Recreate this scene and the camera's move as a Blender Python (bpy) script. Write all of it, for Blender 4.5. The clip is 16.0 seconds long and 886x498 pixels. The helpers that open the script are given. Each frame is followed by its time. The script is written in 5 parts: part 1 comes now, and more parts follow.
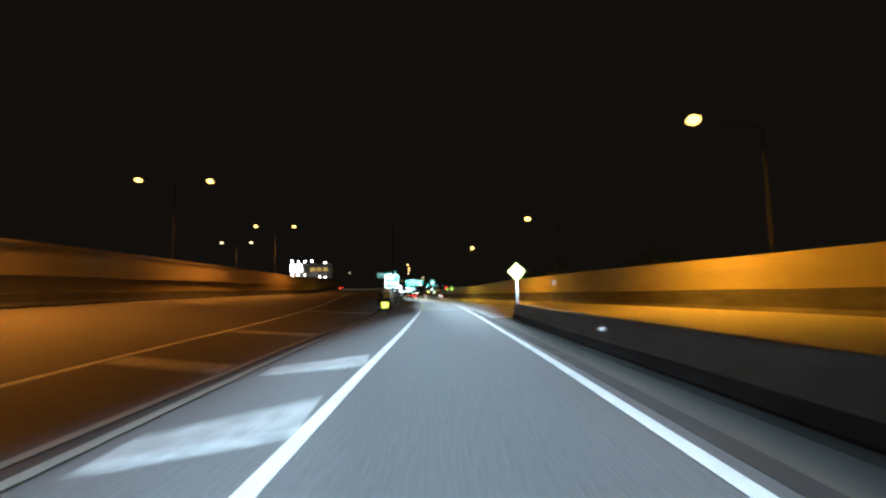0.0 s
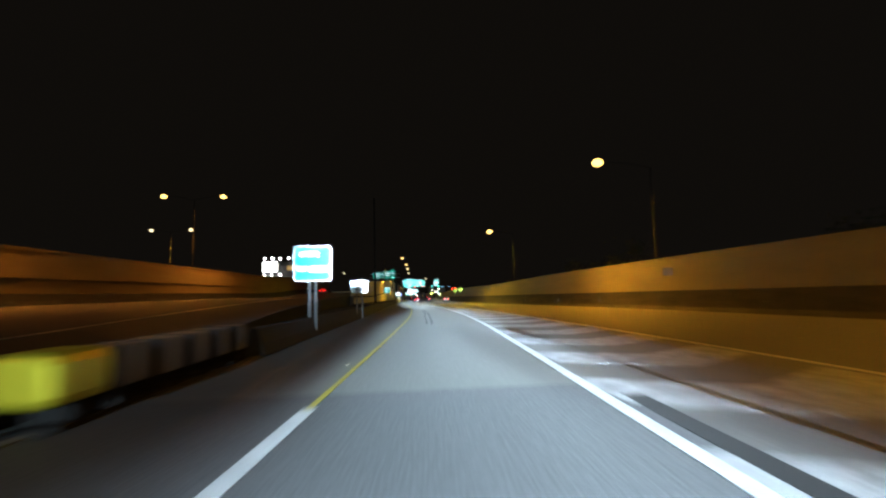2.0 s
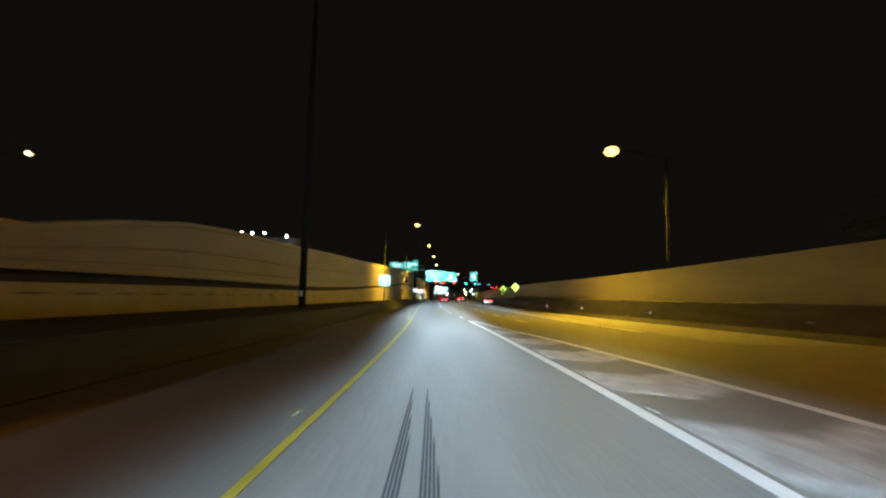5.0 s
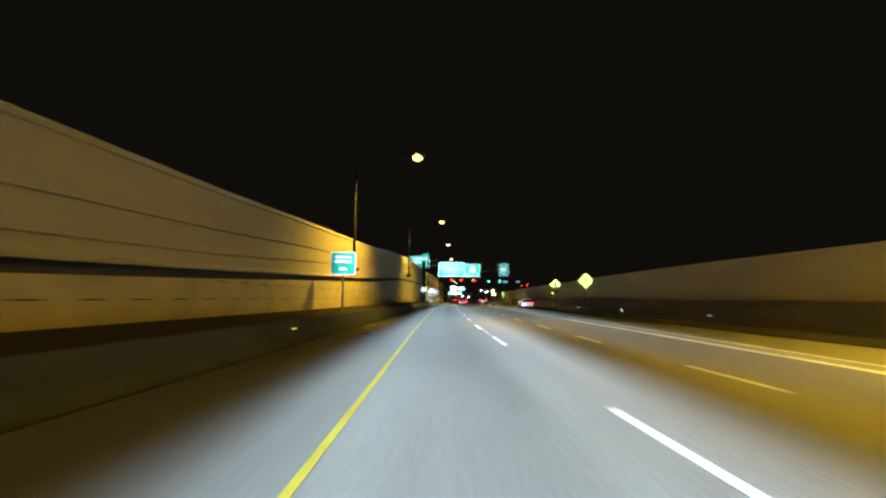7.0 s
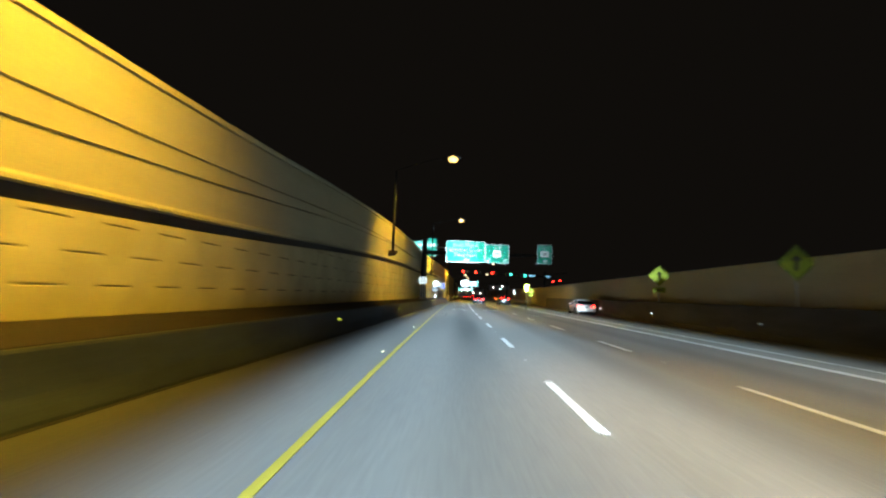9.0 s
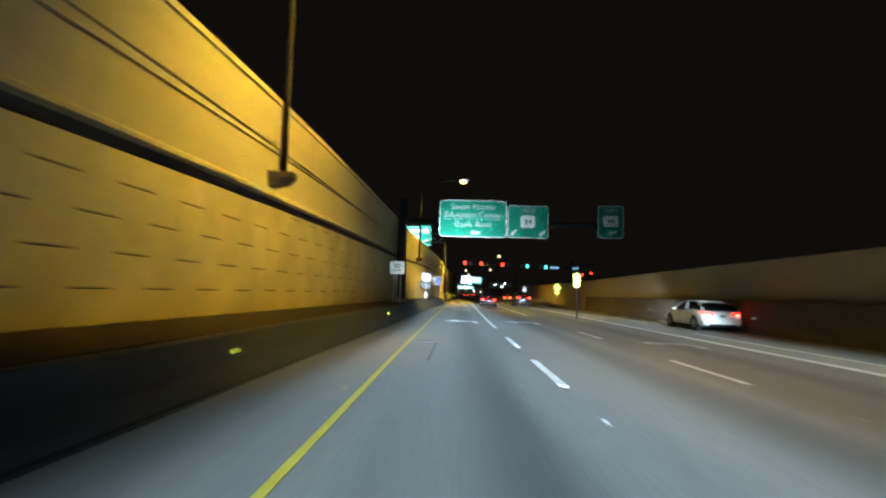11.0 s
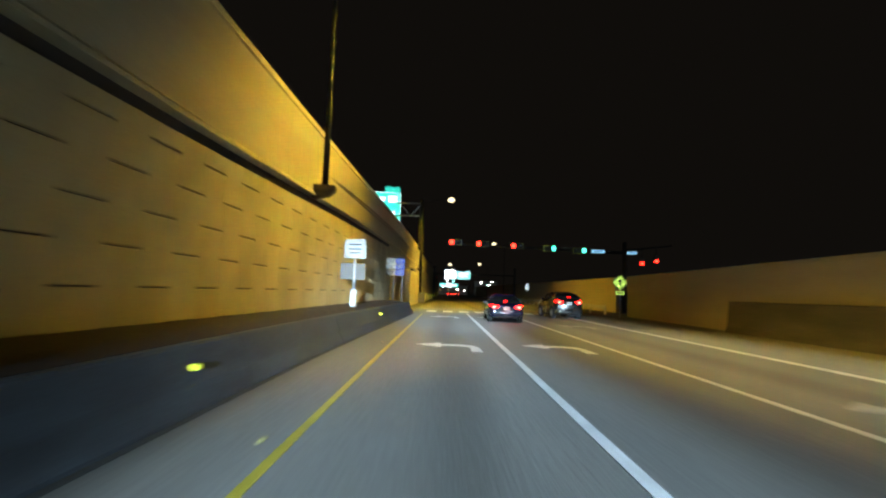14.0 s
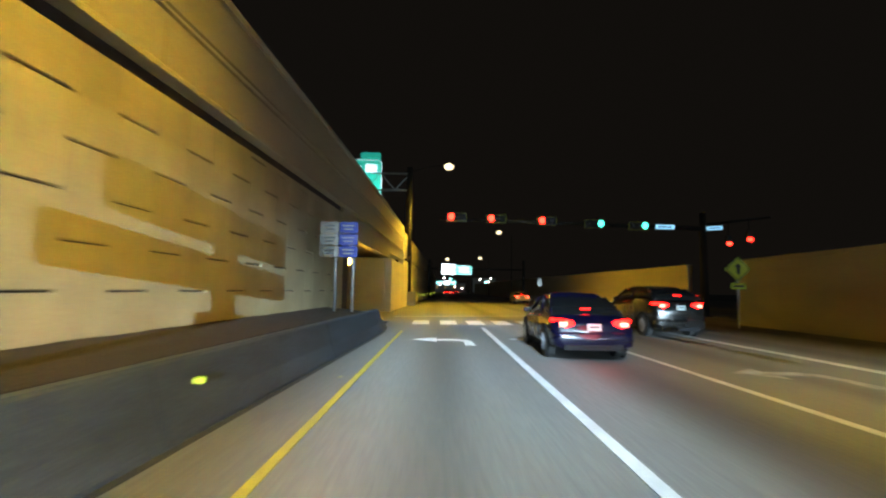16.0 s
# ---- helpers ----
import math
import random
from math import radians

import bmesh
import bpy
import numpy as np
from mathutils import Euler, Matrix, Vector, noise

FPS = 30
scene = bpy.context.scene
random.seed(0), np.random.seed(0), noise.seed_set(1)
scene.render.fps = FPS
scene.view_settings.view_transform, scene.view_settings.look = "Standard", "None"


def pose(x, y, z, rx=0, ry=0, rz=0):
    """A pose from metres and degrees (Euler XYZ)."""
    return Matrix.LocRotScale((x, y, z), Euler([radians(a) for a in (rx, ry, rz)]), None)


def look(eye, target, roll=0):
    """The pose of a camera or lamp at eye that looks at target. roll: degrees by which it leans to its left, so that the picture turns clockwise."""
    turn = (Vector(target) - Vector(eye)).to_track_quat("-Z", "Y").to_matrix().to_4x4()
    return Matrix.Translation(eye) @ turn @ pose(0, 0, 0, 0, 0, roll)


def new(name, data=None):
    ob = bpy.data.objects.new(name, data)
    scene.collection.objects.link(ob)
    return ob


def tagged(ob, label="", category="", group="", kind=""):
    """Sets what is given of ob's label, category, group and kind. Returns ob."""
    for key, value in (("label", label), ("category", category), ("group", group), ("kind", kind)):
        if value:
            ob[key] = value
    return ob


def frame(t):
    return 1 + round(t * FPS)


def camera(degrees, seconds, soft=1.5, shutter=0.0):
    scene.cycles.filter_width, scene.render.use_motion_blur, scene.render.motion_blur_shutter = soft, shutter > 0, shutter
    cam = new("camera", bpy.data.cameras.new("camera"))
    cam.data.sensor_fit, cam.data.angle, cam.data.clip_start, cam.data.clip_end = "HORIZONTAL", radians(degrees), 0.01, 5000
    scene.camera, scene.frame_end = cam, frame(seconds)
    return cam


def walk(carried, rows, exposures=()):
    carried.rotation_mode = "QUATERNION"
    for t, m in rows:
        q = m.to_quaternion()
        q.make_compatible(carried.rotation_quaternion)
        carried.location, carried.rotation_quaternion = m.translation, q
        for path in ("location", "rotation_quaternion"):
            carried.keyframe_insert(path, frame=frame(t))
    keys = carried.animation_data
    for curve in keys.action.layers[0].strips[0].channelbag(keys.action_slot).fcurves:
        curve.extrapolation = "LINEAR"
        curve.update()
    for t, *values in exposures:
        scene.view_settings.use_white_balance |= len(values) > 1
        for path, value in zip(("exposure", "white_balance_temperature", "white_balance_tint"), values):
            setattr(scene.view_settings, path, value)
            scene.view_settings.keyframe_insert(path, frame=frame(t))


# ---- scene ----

from functools import lru_cache

# ------------------------------------------------------------------ camera
cam = camera(85.36, 16.0, soft=2.2, shutter=0.8)
EYE = 1.5
# seconds, x, y, yaw, pitch, roll
ROWS = [
    (0.0, 0.012, 0.13, -5.77, 5.36, 0.97),
    (0.5, 1.008, 9.27, -5.77, 5.39, 1.43),
    (1.0, 1.962, 18.19, -5.67, 5.34, 1.80),
    (1.5, 2.825, 27.17, -5.44, 5.49, 1.91),
    (2.0, 3.560, 36.04, -5.05, 5.67, 1.54),
    (2.5, 4.238, 44.74, -4.60, 5.67, 0.67),
    (3.0, 4.864, 53.56, -4.11, 5.99, -0.70),
    (3.5, 5.377, 62.24, -3.37, 5.92, -1.45),
    (4.0, 5.801, 70.81, -2.51, 5.79, -1.64),
    (4.6, 6.160, 80.58, -1.74, 5.76, -1.24),
    (5.2, 6.319, 90.24, -1.07, 5.64, -0.96),
    (5.8, 6.344, 99.70, -0.46, 5.52, -0.62),
    (6.5, 6.276, 110.39, 0.03, 5.90, -0.36),
    (7.0, 6.130, 117.99, 0.38, 5.84, -0.37),
    (7.5, 6.111, 125.20, 1.03, 5.80, -1.00),
    (8.0, 6.071, 132.15, 1.54, 5.46, -1.30),
    (8.6, 6.050, 140.16, 1.64, 5.34, -1.97),
    (9.2, 6.001, 147.73, 1.44, 5.36, -2.16),
    (9.8, 5.939, 154.91, 1.17, 5.42, -2.06),
    (10.5, 5.899, 162.89, 1.49, 5.12, -1.75),
    (11.0, 5.891, 168.45, 1.36, 5.18, -1.55),
    (11.5, 5.955, 173.88, 1.10, 5.27, -1.59),
    (12.0, 6.009, 179.17, 0.58, 5.25, -1.59),
    (12.5, 6.042, 184.28, 0.02, 5.10, -2.17),
    (13.0, 6.044, 189.21, -0.37, 5.29, -2.01),
    (13.5, 6.079, 193.97, -0.54, 5.10, -1.88),
    (14.0, 6.094, 198.58, -0.80, 5.09, -1.92),
    (14.5, 6.092, 202.85, -0.90, 5.16, -1.93),
    (15.0, 6.170, 206.71, -0.94, 4.89, -1.38),
    (15.5, 6.228, 210.22, -1.06, 4.94, -1.10),
    (16.0, 6.309, 213.40, -1.16, 4.87, -0.87),
]
walk(cam, [(t, pose(x, y, EYE, 90 + p, r, w)) for t, x, y, w, p, r in ROWS],
     exposures=[(0.0, 0.3), (0.6, 0.2), (1.2, 0.0), (4.0, 0.05), (6.4, 0.2), (7.2, 0.05), (8.0, 0.1), (10.2, 0.0), (11.9, 0.0), (12.5, -0.1), (13.0, -0.15), (13.5, 0.1), (14.8, 0.0), (15.5, 0.15), (16.0, 0.25)])

# ------------------------------------------------------------------ world and large lights
world = bpy.data.worlds.new("night_sky")
scene.world = world
world.use_nodes = True
world.node_tree.nodes["Background"].inputs[0].default_value = (0.0046, 0.0038, 0.0030, 1)
world.node_tree.nodes["Background"].inputs[1].default_value = 1.0


def lamp(name, kind, energy, colour, m, **more):
    data = bpy.data.lights.new(name, kind)
    data.energy, data.color = energy, colour
    for key, value in more.items():
        if key == "radius":
            data.shadow_soft_size = value
        elif key == "cone":
            data.spot_size = radians(value)
        elif key == "blend":
            data.spot_blend = value
        elif key == "angle":
            data.angle = radians(value)
    ob = new(name, data)
    ob.matrix_world = m
    return ob


# low, cool added sun in place of headlamps behind: strikes what faces the driver
lamp("headlamp_stand_in_sun", "SUN", 0.36, (0.76, 0.95, 1.0), look((-1.5, -200, 12), (0, 0, 1.0)), angle=1.0)
# added fixed spots imitate the driver's dipped beam, narrow strips along ramp, then lane
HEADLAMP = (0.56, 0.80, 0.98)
beam = lamp("stand_in_beam_on_ramp", "SPOT", 1.2e8, HEADLAMP, look((-34.0, -300, 36), (0.9, 11, 0)), cone=1.8, blend=1.0, radius=0.5)
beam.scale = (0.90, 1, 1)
beam = lamp("stand_in_beam_on_ramp", "SPOT", 2.0e8, HEADLAMP, look((-8.0, -300, 36), (5.8, 60, 0)), cone=1.65, blend=1.0, radius=0.5)
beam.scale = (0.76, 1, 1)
# added wide faint spot for the skirt of the beam on the shoulders
beam = lamp("stand_in_beam_skirt", "SPOT", 5.5e6, HEADLAMP, look((-14.0, -300, 36), (1.2, 50, 0)), cone=2.6, blend=1.0, radius=0.5)
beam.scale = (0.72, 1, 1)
# another added spot for the beam's right-hand kick over the hatched gore
lamp("stand_in_beam_on_gore", "SPOT", 5.2e7, HEADLAMP, look((0.0, -300, 36), (9.5, 74, 0)), cone=1.1, blend=1.0, radius=0.5)
beam = lamp("stand_in_beam_on_lane", "SPOT", 1.08e8, HEADLAMP, look((6.4, -150, 36), (6.8, 148, 0)), cone=3.55, blend=0.8, radius=0.5)
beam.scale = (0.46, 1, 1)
# spot added at right for the beam's left edge, on barrier and wall foot
beam = lamp("stand_in_beam_spill", "SPOT", 2.4e7, HEADLAMP, look((36.0, -150, 30), (3.3, 213, 0.0)), cone=1.4, blend=0.9, radius=0.5)
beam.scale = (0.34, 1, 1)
# raised spot added for the beams where the lanes end at the crossing
beam = lamp("stand_in_beam_at_crossing", "SPOT", 7.0e5, HEADLAMP, look((8.0, 165, 36), (7.2, 227, 0)), cone=13, blend=1.0, radius=0.5)
beam.scale = (0.6, 1, 1)
# added spot in place of headlamps of the traffic in the lanes beside
beam = lamp("stand_in_beam_on_side_lanes", "SPOT", 4.0e7, HEADLAMP, look((13.2, -150, 36), (13.9, 176, 0)), cone=2.7, blend=1.0, radius=0.5)
beam.scale = (0.66, 1, 1)
SODIUM = (1.0, 0.42, 0.025)
DEEP_SODIUM = (1.0, 0.33, 0.04)
LIGHT_SODIUM = (1.0, 0.62, 0.045)


# ------------------------------------------------------------------ materials
def material(name, colour, rough=0.7, metal=0.0, grain=0.12, grain_size=0.02, stain=0.2, stain_size=1.2, bump=0.1, stretch=(1, 1, 1), coat=0.0, spread=0.0, emit=None, emit_strength=0.0, gloss=0.3, lanes=0.0, sheen_spread=0.1):
    """A surface with fine grain, larger stains, a little relief and, where asked, a shade of its own per object."""
    m = bpy.data.materials.new(name)
    m.use_nodes = True
    nt = m.node_tree
    b = nt.nodes["Principled BSDF"]
    coord = nt.nodes.new("ShaderNodeNewGeometry")
    mp = nt.nodes.new("ShaderNodeMapping")
    mp.inputs["Scale"].default_value = stretch
    nt.links.new(coord.outputs["Position"], mp.inputs["Vector"])
    fine, broad = nt.nodes.new("ShaderNodeTexNoise"), nt.nodes.new("ShaderNodeTexNoise")
    fine.inputs["Scale"].default_value, broad.inputs["Scale"].default_value = 1 / grain_size, 1 / stain_size
    fine.inputs["Detail"].default_value, broad.inputs["Detail"].default_value = 3, 5
    nt.links.new(mp.outputs[0], fine.inputs["Vector"])
    nt.links.new(mp.outputs[0], broad.inputs["Vector"])
    def ranged(src, lo, hi):
        r = nt.nodes.new("ShaderNodeMapRange")
        r.inputs["From Min"].default_value, r.inputs["From Max"].default_value = 0.3, 0.7
        r.inputs["To Min"].default_value, r.inputs["To Max"].default_value = lo, hi
        nt.links.new(src, r.inputs["Value"])
        return r.outputs[0]
    def times(a, c):
        k = nt.nodes.new("ShaderNodeMath")
        k.operation = "MULTIPLY"
        nt.links.new(a, k.inputs[0])
        nt.links.new(c, k.inputs[1])
        return k.outputs[0]
    v = times(ranged(fine.outputs[0], 1 - grain, 1 + grain), ranged(broad.outputs[0], 1 - stain, 1 + stain))
    if spread:
        info = nt.nodes.new("ShaderNodeObjectInfo")
        r = nt.nodes.new("ShaderNodeMapRange")
        r.inputs["To Min"].default_value, r.inputs["To Max"].default_value = 1 - spread, 1 + spread
        nt.links.new(info.outputs["Random"], r.inputs["Value"])
        v = times(v, r.outputs[0])
    if lanes:
        # rubber and oil darken the middle of each lane, pale wheel paths beside it
        def calc(op, a, c=0.0):
            k = nt.nodes.new("ShaderNodeMath")
            k.operation = op
            for socket, value in zip(k.inputs, (a, c)):
                if isinstance(value, (int, float)):
                    socket.default_value = value
                else:
                    nt.links.new(value, socket)
            return k.outputs[0]
        xyz = nt.nodes.new("ShaderNodeSeparateXYZ")
        nt.links.new(coord.outputs["Position"], xyz.inputs[0])
        wander = calc("MULTIPLY", calc("SUBTRACT", broad.outputs[0], 0.5), 0.9)
        wave = calc("COSINE", calc("MULTIPLY", calc("ADD", calc("SUBTRACT", xyz.outputs[0], 6.50), wander), 2 * math.pi / 3.3))
        band = calc("POWER", calc("MAXIMUM", wave, 0.0), 1.6)
        along = nt.nodes.new("ShaderNodeMapRange")
        along.interpolation_type = "SMOOTHSTEP"
        along.inputs["From Min"].default_value, along.inputs["From Max"].default_value = 112, 185
        nt.links.new(xyz.outputs[1], along.inputs["Value"])
        v = times(v, calc("SUBTRACT", 1.0, calc("MULTIPLY", calc("MULTIPLY", band, along.outputs[0]), lanes)))
    mix = nt.nodes.new("ShaderNodeVectorMath")
    mix.operation = "SCALE"
    mix.inputs[0].default_value = colour[:3]
    nt.links.new(v, mix.inputs["Scale"])
    nt.links.new(mix.outputs[0], b.inputs["Base Color"])
    nt.links.new(ranged(broad.outputs[0], max(rough - sheen_spread, 0.02), min(rough + sheen_spread, 1)), b.inputs["Roughness"])
    b.inputs["Metallic"].default_value = metal
    b.inputs["Specular IOR Level"].default_value = gloss
    b.inputs["Coat Weight"].default_value = coat
    if bump:
        bp = nt.nodes.new("ShaderNodeBump")
        bp.inputs["Strength"].default_value, bp.inputs["Distance"].default_value = bump, grain_size * 0.5
        nt.links.new(fine.outputs[0], bp.inputs["Height"])
        nt.links.new(bp.outputs[0], b.inputs["Normal"])
    if emit:
        b.inputs["Emission Color"].default_value = (*emit, 1)
        b.inputs["Emission Strength"].default_value = emit_strength
    return m


def sheeting(name, colour, rough=0.225, metal=0.96):
    """Reflective road-sign sheeting: it throws the beams of the traffic back along the road in a narrow lobe."""
    return material(name, colour, rough, metal, grain=0.03, stain=0.05, stain_size=0.8, bump=0.0, gloss=0.2, sheen_spread=0.012)


ASPHALT = material("asphalt", (0.066, 0.066, 0.068), 0.75, grain=0.3, grain_size=0.03, stain=0.25, stain_size=3.0, bump=0.5, stretch=(1, 0.12, 1))
DARKER_ASPHALT = material("darker_asphalt", (0.047, 0.046, 0.044), 0.8, grain=0.3, grain_size=0.03, stain=0.3, stain_size=2.5, bump=0.5, stretch=(1, 0.12, 1))
CONCRETE_ROAD = material("concrete_pavement", (0.102, 0.098, 0.092), 0.7, grain=0.08, grain_size=0.05, stain=0.28, stain_size=1.6, bump=0.2, stretch=(1, 0.08, 1), lanes=0.42)
# the beam's falloff beside the ramp is put into this darker colour
DIM_SHOULDER = material("dimmed_shoulder_concrete", (0.056, 0.055, 0.051), 0.8, grain=0.12, grain_size=0.04, stain=0.35, stain_size=1.2, bump=0.3, stretch=(1, 0.1, 1))
WHITE_LINE = material("white_road_paint", (0.38, 0.385, 0.39), 0.6, grain=0.12, grain_size=0.05, stain=0.2, stain_size=0.5, bump=0.2)
FAINT_LINE = material("faint_white_road_paint", (0.235, 0.237, 0.24), 0.7, grain=0.3, grain_size=0.06, stain=0.5, stain_size=0.35, bump=0.2)
WORN_LINE = material("worn_white_road_paint", (0.20, 0.20, 0.20), 0.7, grain=0.3, grain_size=0.06, stain=0.5, stain_size=0.35, bump=0.2)
YELLOW_LINE = material("yellow_road_paint", (0.27, 0.215, 0.022), 0.6, grain=0.15, grain_size=0.05, stain=0.25, stain_size=0.5, bump=0.2)
CRACK_SEAL = material("weathered_crack_sealer", (0.05, 0.049, 0.048), 0.8, grain=0.2, stain=0.4, stain_size=0.3)
PALE_SCRAPE = material("pale_scraped_asphalt", (0.066, 0.068, 0.07), 0.8, grain=0.3, grain_size=0.04, stain=0.4, stain_size=0.5, stretch=(1, 0.2, 1))
RUBBER_MARK = material("tyre_rubber_mark", (0.028, 0.028, 0.03), 0.8, grain=0.35, grain_size=0.03, stain=0.5, stain_size=0.8, stretch=(1, 0.1, 1))
SEAM = material("dark_joint_filler", (0.02, 0.02, 0.02), 0.8)
# dark barrier concrete with the headlamps' blue cast mixed into its colour
BLUE_CAST_BARRIER = material("blue_cast_barrier_concrete", (0.034, 0.042, 0.052), 0.8, grain=0.15, grain_size=0.03, stain=0.45, stain_size=0.7, bump=0.3, stretch=(1, 0.35, 1.5))
BARRIER = material("barrier_concrete", (0.118, 0.113, 0.10), 0.8, grain=0.12, grain_size=0.03, stain=0.25, stain_size=0.5, bump=0.3, stretch=(1, 0.35, 1))
DARK_BARRIER = material("dark_barrier_concrete", (0.070, 0.066, 0.060), 0.8, grain=0.14, grain_size=0.03, stain=0.35, stain_size=0.8, bump=0.3, stretch=(1, 0.3, 1.4))
PALE_SHOULDER = material("pale_shoulder_concrete", (0.135, 0.135, 0.122), 0.75, grain=0.1, grain_size=0.05, stain=0.22, stain_size=1.4, bump=0.2, stretch=(1, 0.1, 1))
FOOT_FILM = material("dark_foot_film", (0.030, 0.029, 0.028), 0.9, grain=0.2, stain=0.5, stain_size=0.5, stretch=(1, 0.25, 1))
PANEL = material("wall_panel_concrete", (0.40, 0.345, 0.20), 0.85, grain=0.08, grain_size=0.03, stain=0.16, stain_size=1.3, bump=0.3, spread=0.06)
PARAPET = material("parapet_concrete", (0.40, 0.345, 0.215), 0.85, grain=0.08, grain_size=0.03, stain=0.10, stain_size=1.8, bump=0.3, stretch=(1, 0.3, 1.8))
# dark panel joints, and the shade painted into the recess below the parapet
JOINT_AND_SHADE = material("dark_joint_and_shade", (0.06, 0.052, 0.045), 0.95)
SOIL = material("bare_soil", (0.021, 0.014, 0.009), 0.95, grain=0.35, grain_size=0.05, stain=0.35, stain_size=0.8, bump=0.8)
GROUND = material("dark_ground", (0.03, 0.03, 0.022), 0.95, grain=0.4, grain_size=0.3, stain=0.4, stain_size=6, bump=0.5)
# paler than STEEL: the light on the guardrail is put into its colour
RAIL_STEEL = material("brightened_zinc_coating", (0.38, 0.38, 0.37), 0.6, 0.1, grain=0.1, grain_size=0.05, stain=0.2, stain_size=0.6, bump=0.05)
STEEL = material("galvanised_steel", (0.27, 0.28, 0.29), 0.5, 0.6, grain=0.08, grain_size=0.05, stain=0.15, stain_size=0.6, bump=0.05)
# near black: the unlit look of poles and gantries is put into the colour
DARK_STEEL = material("unlit_dark_steel", (0.013, 0.012, 0.011), 0.7, 0.0, gloss=0.1, grain=0.1, stain=0.25, stain_size=0.7, bump=0.1)
SIGN_GREEN = sheeting("green_sign_sheeting", (0.011, 0.17, 0.12))
SIGN_WHITE = sheeting("white_sign_sheeting", (0.56, 0.60, 0.63))
SIGN_LETTER = sheeting("white_letter_sheeting", (0.42, 0.46, 0.48))
SIGN_YELLOW = sheeting("yellow_green_sign_sheeting", (0.40, 0.52, 0.08))
SIGN_BLUE = sheeting("blue_sign_sheeting", (0.09, 0.13, 0.52))
SIGN_BACK = material("sign_aluminium", (0.10, 0.10, 0.10), 0.6, 0.2, bump=0.0)
BLACK = material("black_paint", (0.012, 0.012, 0.012), 0.5, bump=0.0)
CUSHION_YELLOW = sheeting("yellow_cushion_plastic", (0.56, 0.49, 0.03), 0.34, 0.6)
REFLECTOR = sheeting("white_reflector", (0.9, 0.9, 0.9))
SODIUM_GLASS = material("lit_sodium_glass", (0.9, 0.8, 0.6), 0.4, bump=0.0, emit=(1.0, 0.60, 0.15), emit_strength=3.5)
LED_GLASS = material("lit_white_glass", (0.9, 0.9, 0.9), 0.4, bump=0.0, emit=(1.0, 0.80, 0.45), emit_strength=2.2)
DEAD_GLASS = material("unlit_lamp_glass", (0.3, 0.3, 0.28), 0.2, bump=0.0)


# ------------------------------------------------------------------ mesh helpers
def link(name, bm, mat, parent=None, label="", smooth=False):
    me = bpy.data.meshes.new(name)
    bm.to_mesh(me)
    bm.free()
    for m in mat if isinstance(mat, (list, tuple)) else (mat,):
        me.materials.append(m)
    if smooth:
        me.shade_smooth()
    ob = new(name, me)
    if parent is not None:
        ob.parent = parent
    if label:
        ob["label"] = label
    return ob


def part(name, bm, mat, parent, label="", smooth=False):
    return link(name, bm, mat, parent, label, smooth)


def thing(name, m, label, category, group="", kind=""):
    ob = new(name)
    ob.matrix_world = m
    return tagged(ob, label, category, group, kind)


def facing(x, y, z, turn=0.0, tilt=0.0):
    """The place of a sign: turned by so many degrees towards +x, its face tilted down by tilt."""
    return pose(x, y, z, tilt, 0, turn)


def box(size, at=(0, 0, 0), bevel=0.0, bm=None, m=None):
    bm = bm or bmesh.new()
    made = bmesh.ops.create_cube(bm, size=1.0, matrix=Matrix.Translation(at) @ (m or Matrix()) @ Matrix.Diagonal((*size, 1)))
    if bevel:
        edges = list({e for v in made["verts"] for e in v.link_edges})
        bmesh.ops.bevel(bm, geom=edges, offset=bevel, segments=2, profile=0.5, affect="EDGES")
    return bm


def tube(a, b, r0, r1=None, sides=12, bm=None, caps=True):
    bm = bm or bmesh.new()
    a, b = Vector(a), Vector(b)
    r1 = r0 if r1 is None else r1
    turn = (b - a).to_track_quat("Z", "Y").to_matrix().to_4x4()
    bmesh.ops.create_cone(bm, cap_ends=caps, segments=sides, radius1=r0, radius2=r1, depth=(b - a).length, matrix=Matrix.Translation((a + b) / 2) @ turn)
    return bm


def plate(outline, thick, bm=None, m=None):
    """A flat plate: outline in x and z, its face towards -y."""
    bm = bm or bmesh.new()
    front = [bm.verts.new((x, 0, z)) for x, z in outline]
    back = [bm.verts.new((x, thick, z)) for x, z in outline]
    bm.faces.new(front)
    bm.faces.new(list(reversed(back)))
    n = len(outline)
    for i in range(n):
        j = (i + 1) % n
        bm.faces.new((front[j], front[i], back[i], back[j]))
    bmesh.ops.recalc_face_normals(bm, faces=bm.faces)
    if m is not None:
        bmesh.ops.transform(bm, matrix=m, verts=bm.verts)
    return bm


def rounded(w, h, r, n=5):
    out = []
    for cx, cz, a0 in ((w / 2 - r, h / 2 - r, 0), (-w / 2 + r, h / 2 - r, 90), (-w / 2 + r, -h / 2 + r, 180), (w / 2 - r, -h / 2 + r, 270)):
        for k in range(n + 1):
            a = radians(a0 + 90 * k / n)
            out.append((cx + r * math.cos(a), cz + r * math.sin(a)))
    return out


def sweep(profile, ys, close=True, bm=None):
    """A body along y: profile(y) gives its outline as (x, z) points, the same number at every y."""
    bm = bm or bmesh.new()
    rows = [[bm.verts.new((x, y, z)) for x, z in profile(y)] for y in ys]
    n = len(rows[0])
    for a, b in zip(rows, rows[1:]):
        for i in range(n if close else n - 1):
            j = (i + 1) % n
            bm.faces.new((a[i], a[j], b[j], b[i]))
    if close and n > 2:
        bm.faces.new(list(reversed(rows[0])))
        bm.faces.new(rows[-1])
    bmesh.ops.recalc_face_normals(bm, faces=bm.faces)
    return bm


